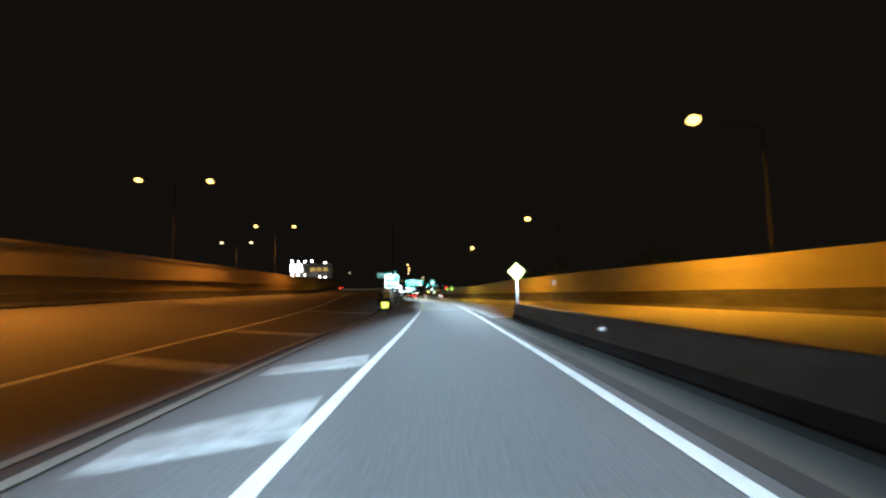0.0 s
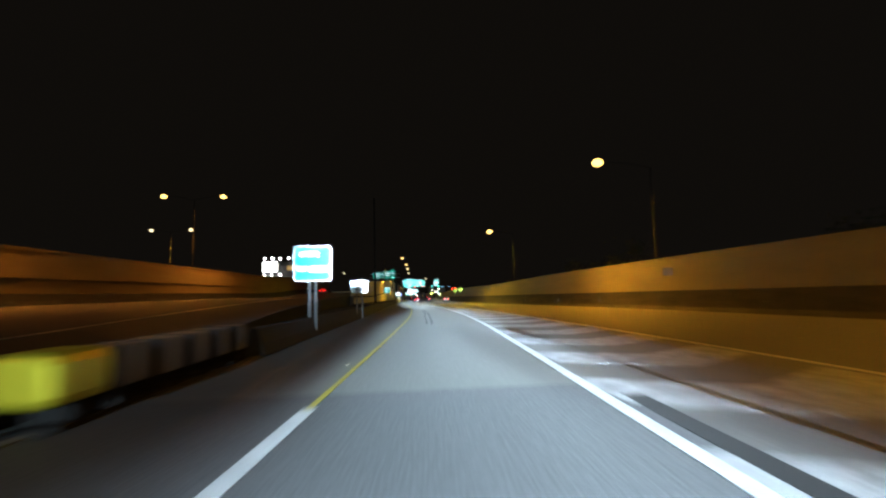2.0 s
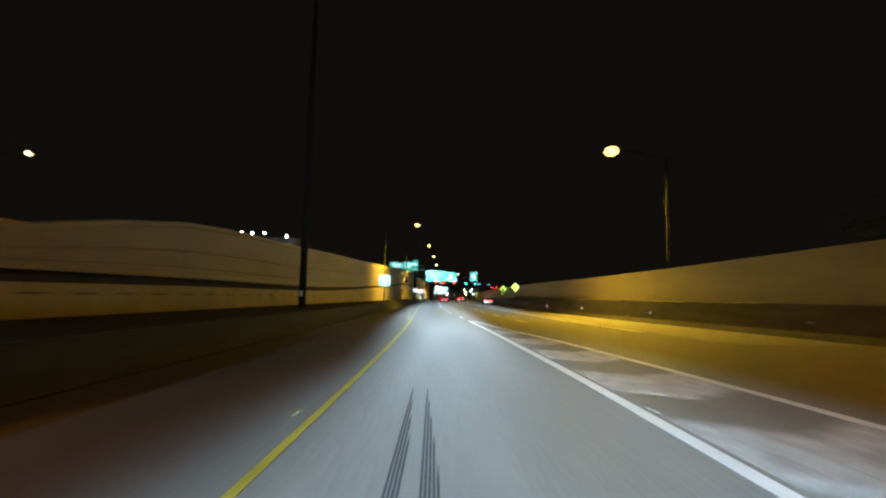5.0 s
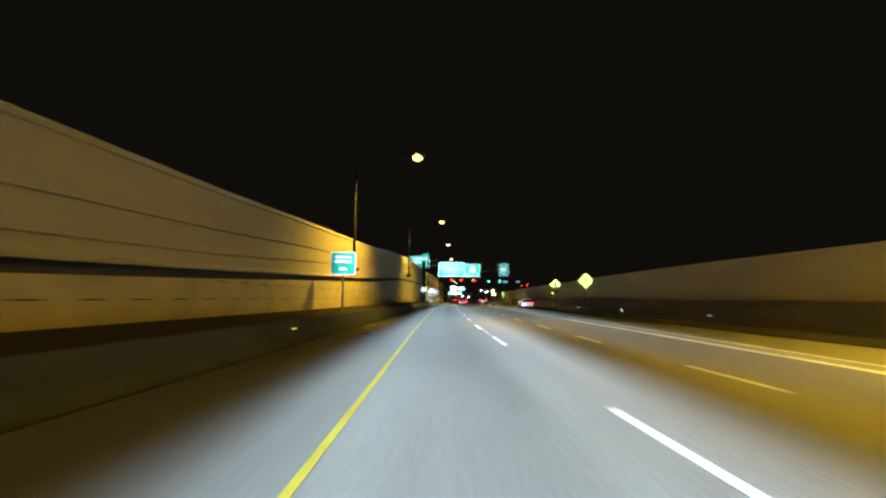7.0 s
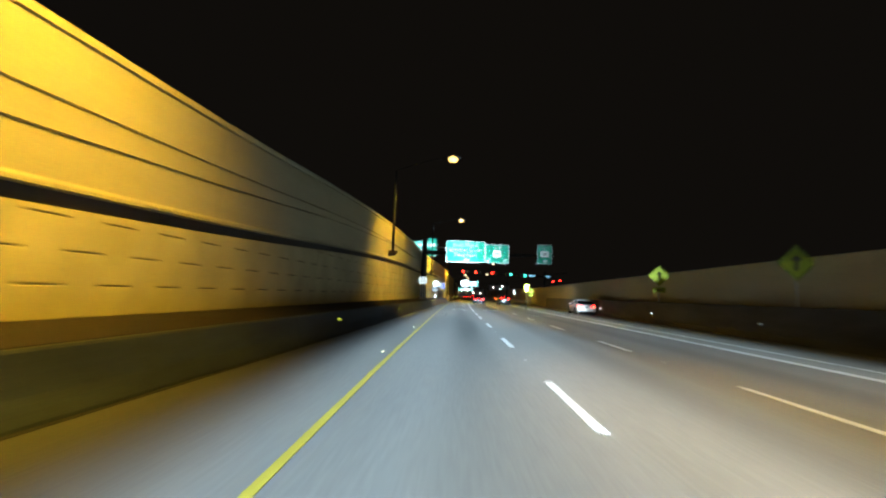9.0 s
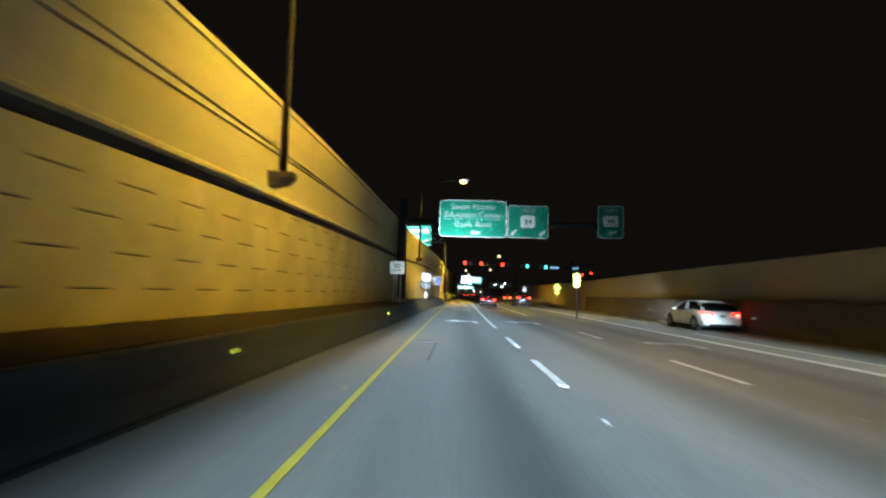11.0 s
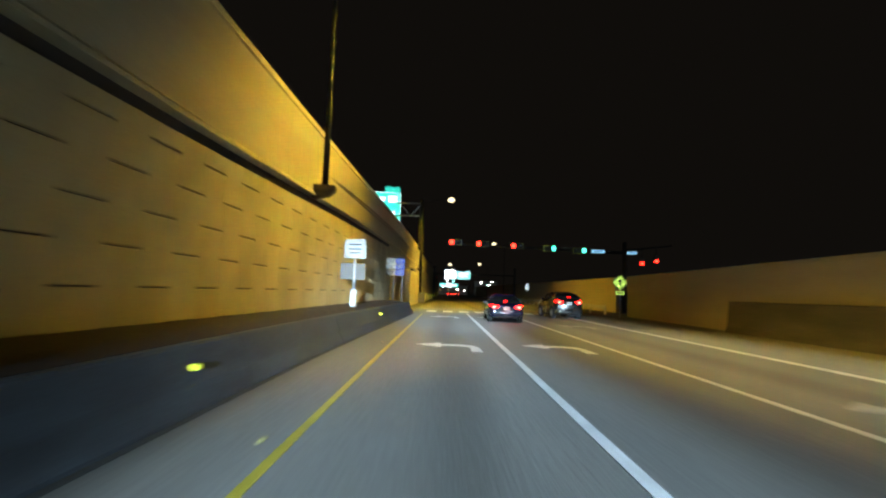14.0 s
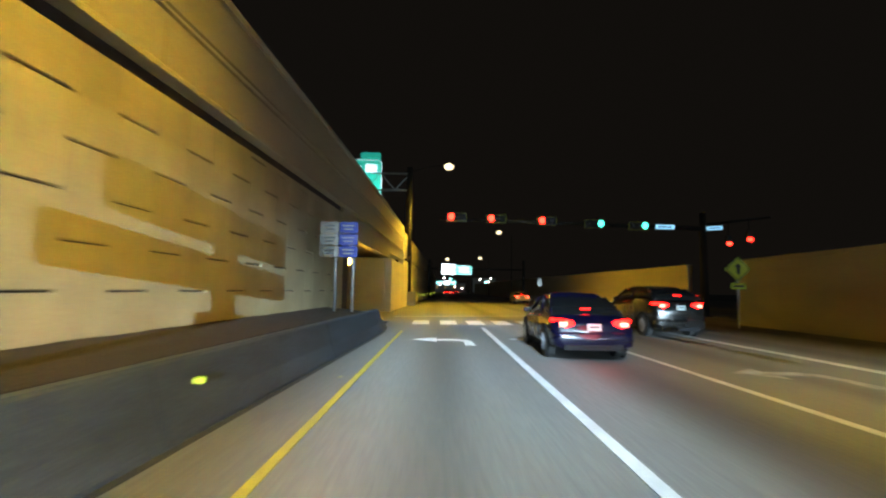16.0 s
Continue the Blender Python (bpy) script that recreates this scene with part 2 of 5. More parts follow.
def steps(a, b, d):
    n = max(int(math.ceil((b - a) / d)), 1)
    return [a + (b - a) * i / n for i in range(n + 1)]


def curve(*knots):
    """A smooth function of y through a few knots."""
    ys, vs = [k[0] for k in knots], [k[1] for k in knots]
    def f(y):
        if y <= ys[0]:
            return vs[0]
        if y >= ys[-1]:
            return vs[-1]
        i = max(k for k in range(len(ys)) if ys[k] <= y)
        h = ys[i + 1] - ys[i]
        u = (y - ys[i]) / h
        def slope(k):
            if k == 0:
                return (vs[1] - vs[0]) / (ys[1] - ys[0])
            if k == len(ys) - 1:
                return (vs[-1] - vs[-2]) / (ys[-1] - ys[-2])
            return (vs[k + 1] - vs[k - 1]) / (ys[k + 1] - ys[k - 1])
        m0, m1 = slope(i) * h, slope(i + 1) * h
        return (2 * u**3 - 3 * u**2 + 1) * vs[i] + (u**3 - 2 * u**2 + u) * m0 + (-2 * u**3 + 3 * u**2) * vs[i + 1] + (u**3 - u**2) * m1
    return f


# ------------------------------------------------------------------ the plan: lines along the road
left_line = curve((-60, -9.64), (-30, -5.14), (0, -1.54), (10, -0.60), (20, 0.34), (30, 1.21), (40, 2.04), (50, 2.78), (60, 3.44), (70, 4.05), (80, 4.48), (95, 4.91), (110, 5.03), (125, 4.88), (140, 4.66), (155, 4.53), (170, 4.52), (185, 4.55), (200, 4.68), (215, 4.91), (232, 5.22))
right_line = curve((-60, -5.8), (-30, -1.3), (0, 2.24), (10, 3.38), (20, 4.37), (30, 5.34), (40, 6.22), (50, 7.08), (60, 7.88), (70, 8.48), (80, 8.90), (95, 9.13), (105, 9.01), (112, 8.86), (120, 8.60), (135, 8.04), (150, 7.75), (165, 7.76), (180, 7.75), (195, 7.78), (210, 7.98), (235, 8.36))
gore_line = curve((28, 10.38), (36, 11.18), (50, 11.88), (65, 12.15), (80, 12.16), (92, 11.89), (104, 10.85), (112, 9.60), (118, 9.00))
lane_two = curve((60, 16.1), (90, 14.8), (110, 12.89), (122, 11.96), (135, 11.48), (150, 11.31), (165, 11.27), (180, 11.21), (195, 11.17), (210, 11.20), (235, 11.29))
edge_line = curve((60, 19.5), (100, 17.1), (112, 16.1), (125, 15.36), (140, 15.14), (155, 15.11), (175, 15.05), (195, 15.02), (232, 15.27))
left_barrier = curve((44, -0.35), (60, 0.05), (80, 0.55), (110, 1.05), (140, 1.52), (170, 2.42), (180, 2.66), (194, 3.18), (209, 3.46), (220, 4.02), (230, 4.55))
right_barrier = curve((-60, 15.0), (0, 22.0), (30, 24.2), (80, 24.0), (105, 22.3), (125, 20.2), (150, 19.5), (170, 19.4), (185, 19.5), (205, 19.7), (236, 20.6))
right_set_back = curve((-60, 0.75), (100, 0.75), (130, 0.9), (182, 0.95), (212, 0.8), (236, 0.75))
wall_face = curve((100, -2.0), (150, -0.3), (214, 2.2), (234, 3.0), (254, 3.76))
deck_level = curve((112, 2.1), (140, 2.44), (157, 2.65), (178, 3.80), (200, 3.85), (260, 4.2))
ramp_barrier = curve((-60, -2.2), (0, 3.95), (10, 4.95), (20, 6.0), (29, 7.15))
deck_edge = curve((-60, -12), (-20, -5.6), (0, -3.9), (10, -3.45), (19, -3.0), (28, -2.2), (34, -1.6), (42, -1.35), (48, -1.55), (60, -2.2), (80, -2.6), (112, -2.6))
edge_level = curve((-60, 0.0), (20, 0.02), (45, 0.30), (60, 0.9), (80, 1.55), (112, 2.05))
far_level = curve((-60, 0.5), (20, 0.95), (45, 1.35), (80, 1.75), (112, 2.1), (140, 2.44), (178, 3.8), (260, 4.2))


def ribbon(name, left, right, a, b, z=0.0, mat=None, step=2.0, thick=0.009, parent=None):
    """Paint on the road, a thin raised film between two lines."""
    def prof(y):
        return [(left(y), z), (right(y), z), (right(y), z + thick), (left(y), z + thick)]
    return link(name, sweep(prof, steps(a, b, step)), mat, parent)


def off(f, d):
    return lambda y: f(y) + d


# ------------------------------------------------------------------ ground and roadways
bm = bmesh.new()
bmesh.ops.create_grid(bm, x_segments=8, y_segments=8, size=1500)
ob = link("ground", bm, GROUND)
ob.location = (0, 400, -0.35)
tagged(ob, "dark unlit ground that reaches the horizon", "ground", kind="structure")

ramp = sweep(lambda y: [(deck_edge(y), -0.3), (right_line(y) + 0.55, -0.3), (right_line(y) + 0.55, 0), (deck_edge(y), 0)], steps(-60, 44, 4))
ob = link("road", ramp, ASPHALT)
tagged(ob, "dark asphalt ramp between two white edge lines", "road", kind="structure")
ob = link("road", sweep(lambda y: [(left_barrier(y) - 0.3 if y > 44.1 else deck_edge(y), -0.3), (right_barrier(y) + 1.5, -0.3), (right_barrier(y) + 1.5, 0), (left_barrier(y) - 0.3 if y > 44.1 else deck_edge(y), 0)], steps(44, 236, 4)), CONCRETE_ROAD)
tagged(ob, "pale worn concrete carriageway with several lanes", "road", kind="structure")
ob = link("shoulder", sweep(lambda y: [(right_line(y) + 0.55, -0.3), (max(ramp_barrier(y), right_line(y) + 0.9), -0.3), (max(ramp_barrier(y), right_line(y) + 0.9), 0), (right_line(y) + 0.55, 0)], steps(-60, 29, 4)), DIM_SHOULDER)
tagged(ob, "stained concrete shoulder at the barrier foot, darkened for the beam's falloff", "shoulder", kind="structure")
ob = link("road", sweep(lambda y: [(max(ramp_barrier(y), right_line(y) + 0.9) if y < 29 else right_line(y) + 0.55, -0.3), (right_barrier(y) + 1.5, -0.3), (right_barrier(y) + 1.5, 0), (max(ramp_barrier(y), right_line(y) + 0.9) if y < 29 else right_line(y) + 0.55, 0)], [-60, -50, -40, -30, -20, -10, 0, 10, 20, 28.99, 29.01, 36, 44]), CONCRETE_ROAD)
tagged(ob, "pale concrete carriageway beside the ramp", "road", kind="structure")
ob = link("road", box((120, 364, 0.3), (10, 418, -0.15)), CONCRETE_ROAD)
tagged(ob, "crossing and road beyond the traffic lights", "road", kind="structure")


def deck_profile(y):
    e, f = deck_edge(y), -24.5
    return [(f, -0.3), (e, -0.3), (e, edge_level(y)), ((e + f) / 2, (edge_level(y) + far_level(y)) / 2), (f, far_level(y))]


ob = link("elevated_road", sweep(deck_profile, steps(-60, 112, 4)), DARKER_ASPHALT)
tagged(ob, "asphalt main carriageway that climbs beside the ramp", "road", kind="structure")


def high_deck(y):
    return [(-24.5, -0.3), (wall_face(y) - 0.35, -0.3), (wall_face(y) - 0.35, deck_level(y) - 0.3), (-24.5, deck_level(y) - 0.3)]


ob = link("elevated_road", sweep(high_deck, steps(112, 234, 4)), ASPHALT)
tagged(ob, "asphalt deck of the main carriageway behind the wall", "road", kind="structure")


# ------------------------------------------------------------------ barriers
def jersey(x, base=0.0, side=1, h=0.81, wide=0.6):
    """Outline of a safety-shape barrier whose foot towards the lane is at x; side=1: the lane lies at larger x."""
    s = side
    return [(x - s * wide, base - 0.3), (x, base - 0.3), (x, base + 0.04), (x - s * 0.11, base + 0.30), (x - s * 0.22, base + h - 0.03), (x - s * 0.25, base + h), (x - s * 0.40, base + h), (x - s * 0.43, base + h - 0.03), (x - s * wide, base + 0.08)]


def barrier(name, foot, a, b, side, label, h=0.81, base=0.0, joint=6.0, wide=0.6, mat=None):
    top = tagged(new(name), label, "barrier", kind="structure")
    y = a
    while y < b - 0.05:
        e = min(y + joint, b)
        part("barrier_segment", sweep(lambda v: jersey(foot(v), base, side, h, wide), [y + 0.008, (y + e) / 2, e - 0.008]), mat or BARRIER, top)
        y = e
    return top


barrier("barrier_left", left_barrier, 50, 231, 1, "dark stained concrete safety barrier with headlamp blue in its colour and scuffed face", h=0.77, mat=BLUE_CAST_BARRIER)
barrier("barrier_ramp", ramp_barrier, -60, 29, -1, "grey concrete safety barrier with stained face", h=0.84)
barrier("barrier_right", right_barrier, -60, 222, -1, "tall dark concrete barrier below the boundary wall", h=1.5, mat=DARK_BARRIER)

# thin dark band over the foot of the ramp barrier
foot_band = sweep(lambda y: [(max(ramp_barrier(y), right_line(y) + 0.9) - 0.30, -0.05), (ramp_barrier(y) - 0.002, -0.05), (ramp_barrier(y) + 0.12, 0.26), (ramp_barrier(y) + 0.065, 0.26), (ramp_barrier(y) - 0.025, 0.05), (ramp_barrier(y) - 0.025, 0.006), (max(ramp_barrier(y), right_line(y) + 0.9) - 0.30, 0.005)], steps(-60, 28.9, 2))
tagged(link("soot_stain", foot_band, FOOT_FILM), "dark band along the foot of the ramp barrier", "stain", kind="structure")

end = sweep(lambda y: [(x, min(z, 0.77 - 0.42 * (y - 231))) for x, z in jersey(left_barrier(y), 0.0, 1, 0.77)], steps(231.01, 232.3, 0.4))
tagged(link("barrier_end", end, BLUE_CAST_BARRIER), "sloped concrete end piece of the safety barrier", "barrier", kind="structure")

# soil bed behind the left barrier, up to the foot of the wall
bed = sweep(lambda y: [(wall_face(y) - 0.2, -0.3), (left_barrier(y) - 0.36, -0.3), (left_barrier(y) - 0.36, 0.778), ((left_barrier(y) + wall_face(y)) / 2, 0.84), (wall_face(y) - 0.2, 0.90)], steps(94, 229, 3))
tagged(link("soil_bed", bed, SOIL), "brown bare soil strip behind the barrier", "soil", kind="structure")
bed = sweep(lambda y: [(deck_edge(y) - 0.1, -0.3), (left_barrier(y) - 0.55, -0.3), (left_barrier(y) - 0.55, 0.30), (deck_edge(y) - 0.1, min(0.25 + 0.02 * (y - 50), 0.75))], steps(50, 94, 3))
tagged(link("soil_bed", bed, SOIL), "dark bare strip below the climbing road", "soil", kind="structure")

# retaining edge of the climbing road, with a low kerb
edge = sweep(lambda y: [(deck_edge(y) - 0.3, -0.3), (deck_edge(y) + 0.02, -0.3), (deck_edge(y) + 0.02, edge_level(y) + 0.12), (deck_edge(y) - 0.3, edge_level(y) + 0.12)], steps(46, 100, 3))
tagged(link("retaining_edge", edge, BLUE_CAST_BARRIER), "dark bluish concrete retaining edge of the climbing road", "wall", kind="structure")

# ------------------------------------------------------------------ tall wall beside the lane
WALL_A, WALL_B = 94.0, 231.5
TILT = math.atan2(wall_face(214) - wall_face(150), 64)
wall = tagged(new("wall_left"), "tall tan retaining wall of staggered concrete panels with a parapet", "wall", kind="structure")
low_end = curve((94, 1.9), (103, 1.98), (119, 2.03), (130, 2.26), (142, 2.62), (157, 3.06), (168, 3.56), (178, 3.90), (190, 4.07), (206, 4.19), (219, 4.48), (234, 4.62), (254, 4.62))
top_end = curve((94, 2.3), (103, 3.8), (114, 4.2), (126, 4.66), (133, 4.84), (140, 5.12), (157, 5.68), (168, 6.28), (178, 6.64), (186, 6.76), (200, 6.66), (212, 6.56), (220, 6.62), (234, 6.80), (254, 6.68))
part("backing", sweep(lambda y: [(wall_face(y) - 0.35, 0.3), (wall_face(y) - 0.05, 0.3), (wall_face(y) - 0.05, low_end(y) - 0.27), (wall_face(y) - 0.35, low_end(y) - 0.27)], steps(WALL_A, WALL_B, 3)), JOINT_AND_SHADE, wall)
# the ledge's shadow is painted here by the recess's dark material
part("recess", sweep(lambda y: [(wall_face(y) - 0.35, low_end(y) - 0.4), (wall_face(y) - 0.16, low_end(y) - 0.4), (wall_face(y) - 0.16, low_end(y)), (wall_face(y) - 0.35, low_end(y))], steps(WALL_A, WALL_B, 3)), JOINT_AND_SHADE, wall)


low_groove = curve((94, 0.17), (130, 0.17), (143, 0.25), (168, 0.42), (234, 0.42))
high_groove = curve((94, 0.46), (130, 0.47), (143, 0.51), (168, 0.53), (190, 0.46), (212, 0.42), (222, 0.49), (234, 0.50))


def parapet_profile(y):
    f, a, b = wall_face(y), low_end(y), top_end(y)
    h = max(b - a, 0.5)
    out = [(f - 0.30, a - 0.02), (f + 0.10, a - 0.02), (f + 0.10, a + 0.05), (f + 0.03, a + 0.12)]
    for z in (a + low_groove(y) * h, a + high_groove(y) * h):
        out += [(f + 0.03, z - 0.035), (f - 0.05, z - 0.025), (f - 0.05, z + 0.025), (f + 0.03, z + 0.035)]
    out += [(f + 0.03, b - 0.20), (f - 0.01, b - 0.185), (f - 0.01, b - 0.165), (f + 0.06, b - 0.15), (f + 0.06, b), (f - 0.30, b)]
    return out


y = WALL_A
while y < WALL_B - 0.1:
    e = min(y + 9.0, WALL_B)
    part("parapet_panel", sweep(parapet_profile, [y + 0.006, (2 * y + e) / 3, (y + 2 * e) / 3, e - 0.006]), PARAPET, wall)
    y = e


def panel_points(w, z0, za, zb):
    """A cast panel with chamfered bed joints, its face towards +x, centred on y; za, zb: its top at either side."""
    c, d, gz = 0.014, 0.05, 0.013
    y0, y1, a = -w / 2 + 0.0004, w / 2 - 0.0004, z0 + gz
    p, q = za - gz, zb - gz
    verts = [(-d, y0, a), (-d, y1, a), (-d, y1, q), (-d, y0, p), (-c, y0, a), (-c, y1, a), (-c, y1, q), (-c, y0, p), (0, y0, a + c), (0, y1, a + c), (0, y1, q - c), (0, y0, p - c)]
    faces = [(0, 1, 5, 4), (1, 2, 6, 5), (2, 3, 7, 6), (3, 0, 4, 7), (4, 5, 9, 8), (5, 6, 10, 9), (6, 7, 11, 10), (7, 4, 8, 11), (8, 9, 10, 11)]
    return verts, faces


PANEL_W, PANEL_H, PANEL_Z = 0.765, 1.0875, 0.335
full = bpy.data.meshes.new("wall_panel")
v, f = panel_points(PANEL_W, 0, PANEL_H, PANEL_H)
full.from_pydata(v, [], f)
full.materials.append(PANEL)
rest_v, rest_f = [], []
col = 0
y = 94.17 + 2 * PANEL_W
rng = random.Random(4)
while y < WALL_B - PANEL_W / 2:
    ta, tb = low_end(y - PANEL_W / 2) - 0.27, low_end(y + PANEL_W / 2) - 0.27
    ztop = max(ta, tb)
    z = PANEL_Z - (PANEL_H / 2 if col % 2 else 0)
    while z < ztop - 0.05:
        z0, z1 = max(z, 0.55), min(z + PANEL_H, ztop)
        if ztop - z1 < 0.12:
            z1 = ztop
        if z1 - z0 > 0.08:
            at = Matrix.Translation((wall_face(y) + rng.uniform(-0.0015, 0.0015), y, 0)) @ Matrix.Rotation(-TILT, 4, "Z")
            if 178 < y < 231:
                if abs(z1 - z0 - PANEL_H) < 0.001 and z1 < min(ta, tb):
                    me, at = full, at @ Matrix.Translation((0, 0, z0))
                else:
                    me = bpy.data.meshes.new("wall_panel")
                    v, f = panel_points(PANEL_W, z0, min(z1, ta), min(z1, tb))
                    me.from_pydata(v, [], f)
                    me.materials.append(PANEL)
                ob = new("wall_panel", me)
                ob.parent = wall
                ob.matrix_world = at
            else:
                v, f = panel_points(PANEL_W, z0, min(z1, ta), min(z1, tb))
                n = len(rest_v)
                rest_v += [tuple(at @ Vector(p)) for p in v]
                rest_f += [tuple(n + i for i in q) for q in f]
        z = z + PANEL_H if z1 < ztop else ztop
    y += PANEL_W
    col += 1
me = bpy.data.meshes.new("wall_panels")
me.from_pydata(rest_v, [], rest_f)
me.materials.append(PANEL)
ob = new("wall_panels", me)
ob.parent = wall
ob["kind"] = "stuff"

# ------------------------------------------------------------------ boundary walls
def boundary(name, face, base, top, a, b, side, label, mid=None, step=6.0, cap=0.05):
    """A wall whose face towards the road is at face(y); side=1: the road lies at larger x."""
    thing_ = tagged(new(name), label, "wall", kind="structure")
    y = a
    while y < b - 0.05:
        e = min(y + step, b)
        def prof(v):
            f, t = face(v), top(v)
            out = [(f - side * 0.3, base(v) - 0.4), (f, base(v) - 0.4)]
            if mid:
                m = mid(v)
                out += [(f, m - 0.12), (f - side * 0.08, m - 0.10), (f - side * 0.08, m), (f + side * 0.06, m + 0.02), (f + side * 0.06, m + 0.10)]
            out += [(f + side * 0.0, t - 0.18), (f + side * cap, t - 0.16), (f + side * cap, t), (f - side * 0.3, t)]
            return out
        part("wall_panel", sweep(prof, [y + 0.006, (y + e) / 2, e - 0.006]), PARAPET, thing_)
        y = e
    return thing_


right_top = curve((-60, 3.6), (20, 3.75), (55, 4.1), (95, 4.1), (125, 3.50), (150, 3.57), (182, 3.46), (205, 3.35), (236, 3.2))
boundary("wall_right", lambda y: right_barrier(y) + right_set_back(y), lambda y: 0.4, right_top, -60, 237, -1, "tan concrete boundary wall above a barrier", cap=0.012)
boundary("wall_far_left", lambda y: -24.2, far_level, lambda y: far_level(y) + 4.3, -60, 228, 1, "tan concrete sound wall with a projecting ledge", mid=lambda y: far_level(y) + 2.0)

far_barrier = tagged(new("barrier_far_left"), "dark bluish barrier at the foot of the sound wall", "barrier", kind="structure")
y = -60.0
while y < 227:
    e = min(y + 12.0, 228)
    part("barrier_segment", sweep(lambda v: jersey(-23.3, far_level(v), 1, 0.86), [y + 0.008, (y + e) / 2, e - 0.008]), BLUE_CAST_BARRIER, far_barrier)
    y = e

# walls and abutment beyond the crossing
far_wall = tagged(new("wall_far"), "tan retaining wall beyond the crossing", "wall", kind="structure")
part("abutment", sweep(lambda y: [(-22, -0.3), (wall_face(y) - 0.04, -0.3), (wall_face(y) - 0.04, 3.58), (-22, 3.58)], steps(245.5, 253.6, 2.7)), PARAPET, far_wall, "concrete abutment of the bridge")
part("corner_pilaster", box((0.5, 1.1, 3.86), (wall_face(245.9) - 0.16, 245.9, 1.63), 0.05), PARAPET, far_wall)
far_face = curve((253.6, 3.76), (300, 5.2), (420, 7.2))
y = 253.6
while y < 420:
    part("wall_panel", sweep(lambda v: [(far_face(v) - 0.4, -0.3), (far_face(v), -0.3), (far_face(v), 4.0), (far_face(v) - 0.1, 4.0), (far_face(v) - 0.1, 4.2), (far_face(v) + 0.08, 4.2), (far_face(v) + 0.08, 6.3), (far_face(v) - 0.4, 6.3)], [y + 0.006, y + 6.0, y + 11.994]), PARAPET, far_wall)
    y += 12.0
bridge = tagged(new("bridge_span"), "concrete bridge span with a parapet over the crossing street", "bridge", kind="structure")
part("deck", sweep(lambda y: [(-24, 3.95), (wall_face(y) - 0.06, 3.95), (wall_face(y) - 0.06, low_end(y) - 0.02), (-24, low_end(y) - 0.02)], steps(231.5, 253.6, 3)), PARAPET, bridge)
for x in (0.0, 2.4, 4.8, 7.2, 9.6, 12.0):
    part("girder", sweep(lambda y: [(wall_face(y) - x - 0.42, 3.60), (wall_face(y) - x - 0.06, 3.60), (wall_face(y) - x - 0.06, 3.97), (wall_face(y) - x - 0.42, 3.97)], steps(231.5, 245.5, 7)), PARAPET, bridge)
for y, e in ((231.5, 242.5), (242.5, 253.6)):
    part("parapet_panel", sweep(parapet_profile, [y + 0.006, (y + e) / 2, e - 0.006]), PARAPET, bridge)
bm = box((24, 1.0, 3.86), (-9.15, 231.0, 1.64))
tagged(link("abutment_wall", bm, PARAPET), "concrete abutment under the bridge span", "wall", kind="structure")
tagged(link("street_under_bridge", box((23.8, 4.48, 0.3), (-8.12, 233.75, -0.15)), CONCRETE_ROAD), "pale street surface that passes under the bridge", "road", kind="structure")
boundary("wall_right_far", lambda y: 24.0, lambda y: 0.3, lambda y: 3.5 + 0.005 * (y - 246), 246.5, 420, -1, "tan concrete boundary wall beyond the crossing", step=12.0)
rail_foot = curve((239, 20.3), (270, 20.8), (330, 22.5))


def guardrail(a, b, step=4.0):
    g = tagged(new("guardrail"), "galvanised steel guardrail beyond the crossing", "guardrail")
    y = a
    while y <= b:
        part("post", box((0.15, 0.15, 0.85), (rail_foot(y), y, 0.42), 0.01), RAIL_STEEL, g)
        y += step
    prof = [(0.0, 0.50), (-0.06, 0.55), (-0.06, 0.60), (0.0, 0.65), (-0.06, 0.70), (-0.06, 0.75), (0.0, 0.80), (0.02, 0.80), (0.02, 0.50)]
    part("rail", sweep(lambda v: [(rail_foot(v) - 0.10 + x, z) for x, z in prof], steps(a - 0.5, b + 0.5, 4)), RAIL_STEEL, g)


guardrail(239, 315)

def deck_z(x, y):
    e, f = deck_edge(y), -24.5
    u = min(max((x - e) / (f - e), 0), 1)
    return edge_level(y) + (far_level(y) - edge_level(y)) * u


# ------------------------------------------------------------------ paint on the road
def line(name, f, a, b, w, mat, label, step=2.0):
    return tagged(ribbon(name, off(f, -w / 2), off(f, w / 2), a, b, 0.0, mat, step), label, "road marking", kind="structure")


line("edge_line", left_line, -60, 43, 0.20, WHITE_LINE, "bright white edge line of the ramp")
line("edge_line", left_line, 43, 231, 0.10, YELLOW_LINE, "yellow edge line along the barrier")
line("edge_line", right_line, -60, 118, 0.20, WHITE_LINE, "wide bright white line of the ramp")
line("gore_line", gore_line, 29, 118, 0.20, WHITE_LINE, "white line bounding the hatched gore")
line("edge_line", edge_line, 110, 232, 0.28, WHITE_LINE, "white edge line of the carriageway")
line("edge_line", lambda y: edge_line(y) + 0.95 + 0.008 * max(y - 130, 0), 118, 190, 0.16, WHITE_LINE, "second white line beside the edge line")
line("lane_line", right_line, 190, 233, 0.15, WHITE_LINE, "solid white line between the turn lanes")
line("lane_line", lane_two, 203, 233, 0.14, WHITE_LINE, "solid white line between the turn lanes")
tagged(ribbon("shoulder", lambda y: edge_line(y) + 0.2, off(right_barrier, 0.02), 104, 222, 0.0, PALE_SHOULDER, thick=0.005), "pale concrete shoulder beside the tall barrier", "shoulder", kind="structure")
mainline = curve((-60, -9.0), (0, -6.1), (9, -6.4), (15, -6.56), (31, -6.7), (60, -7.2), (90, -8.0))
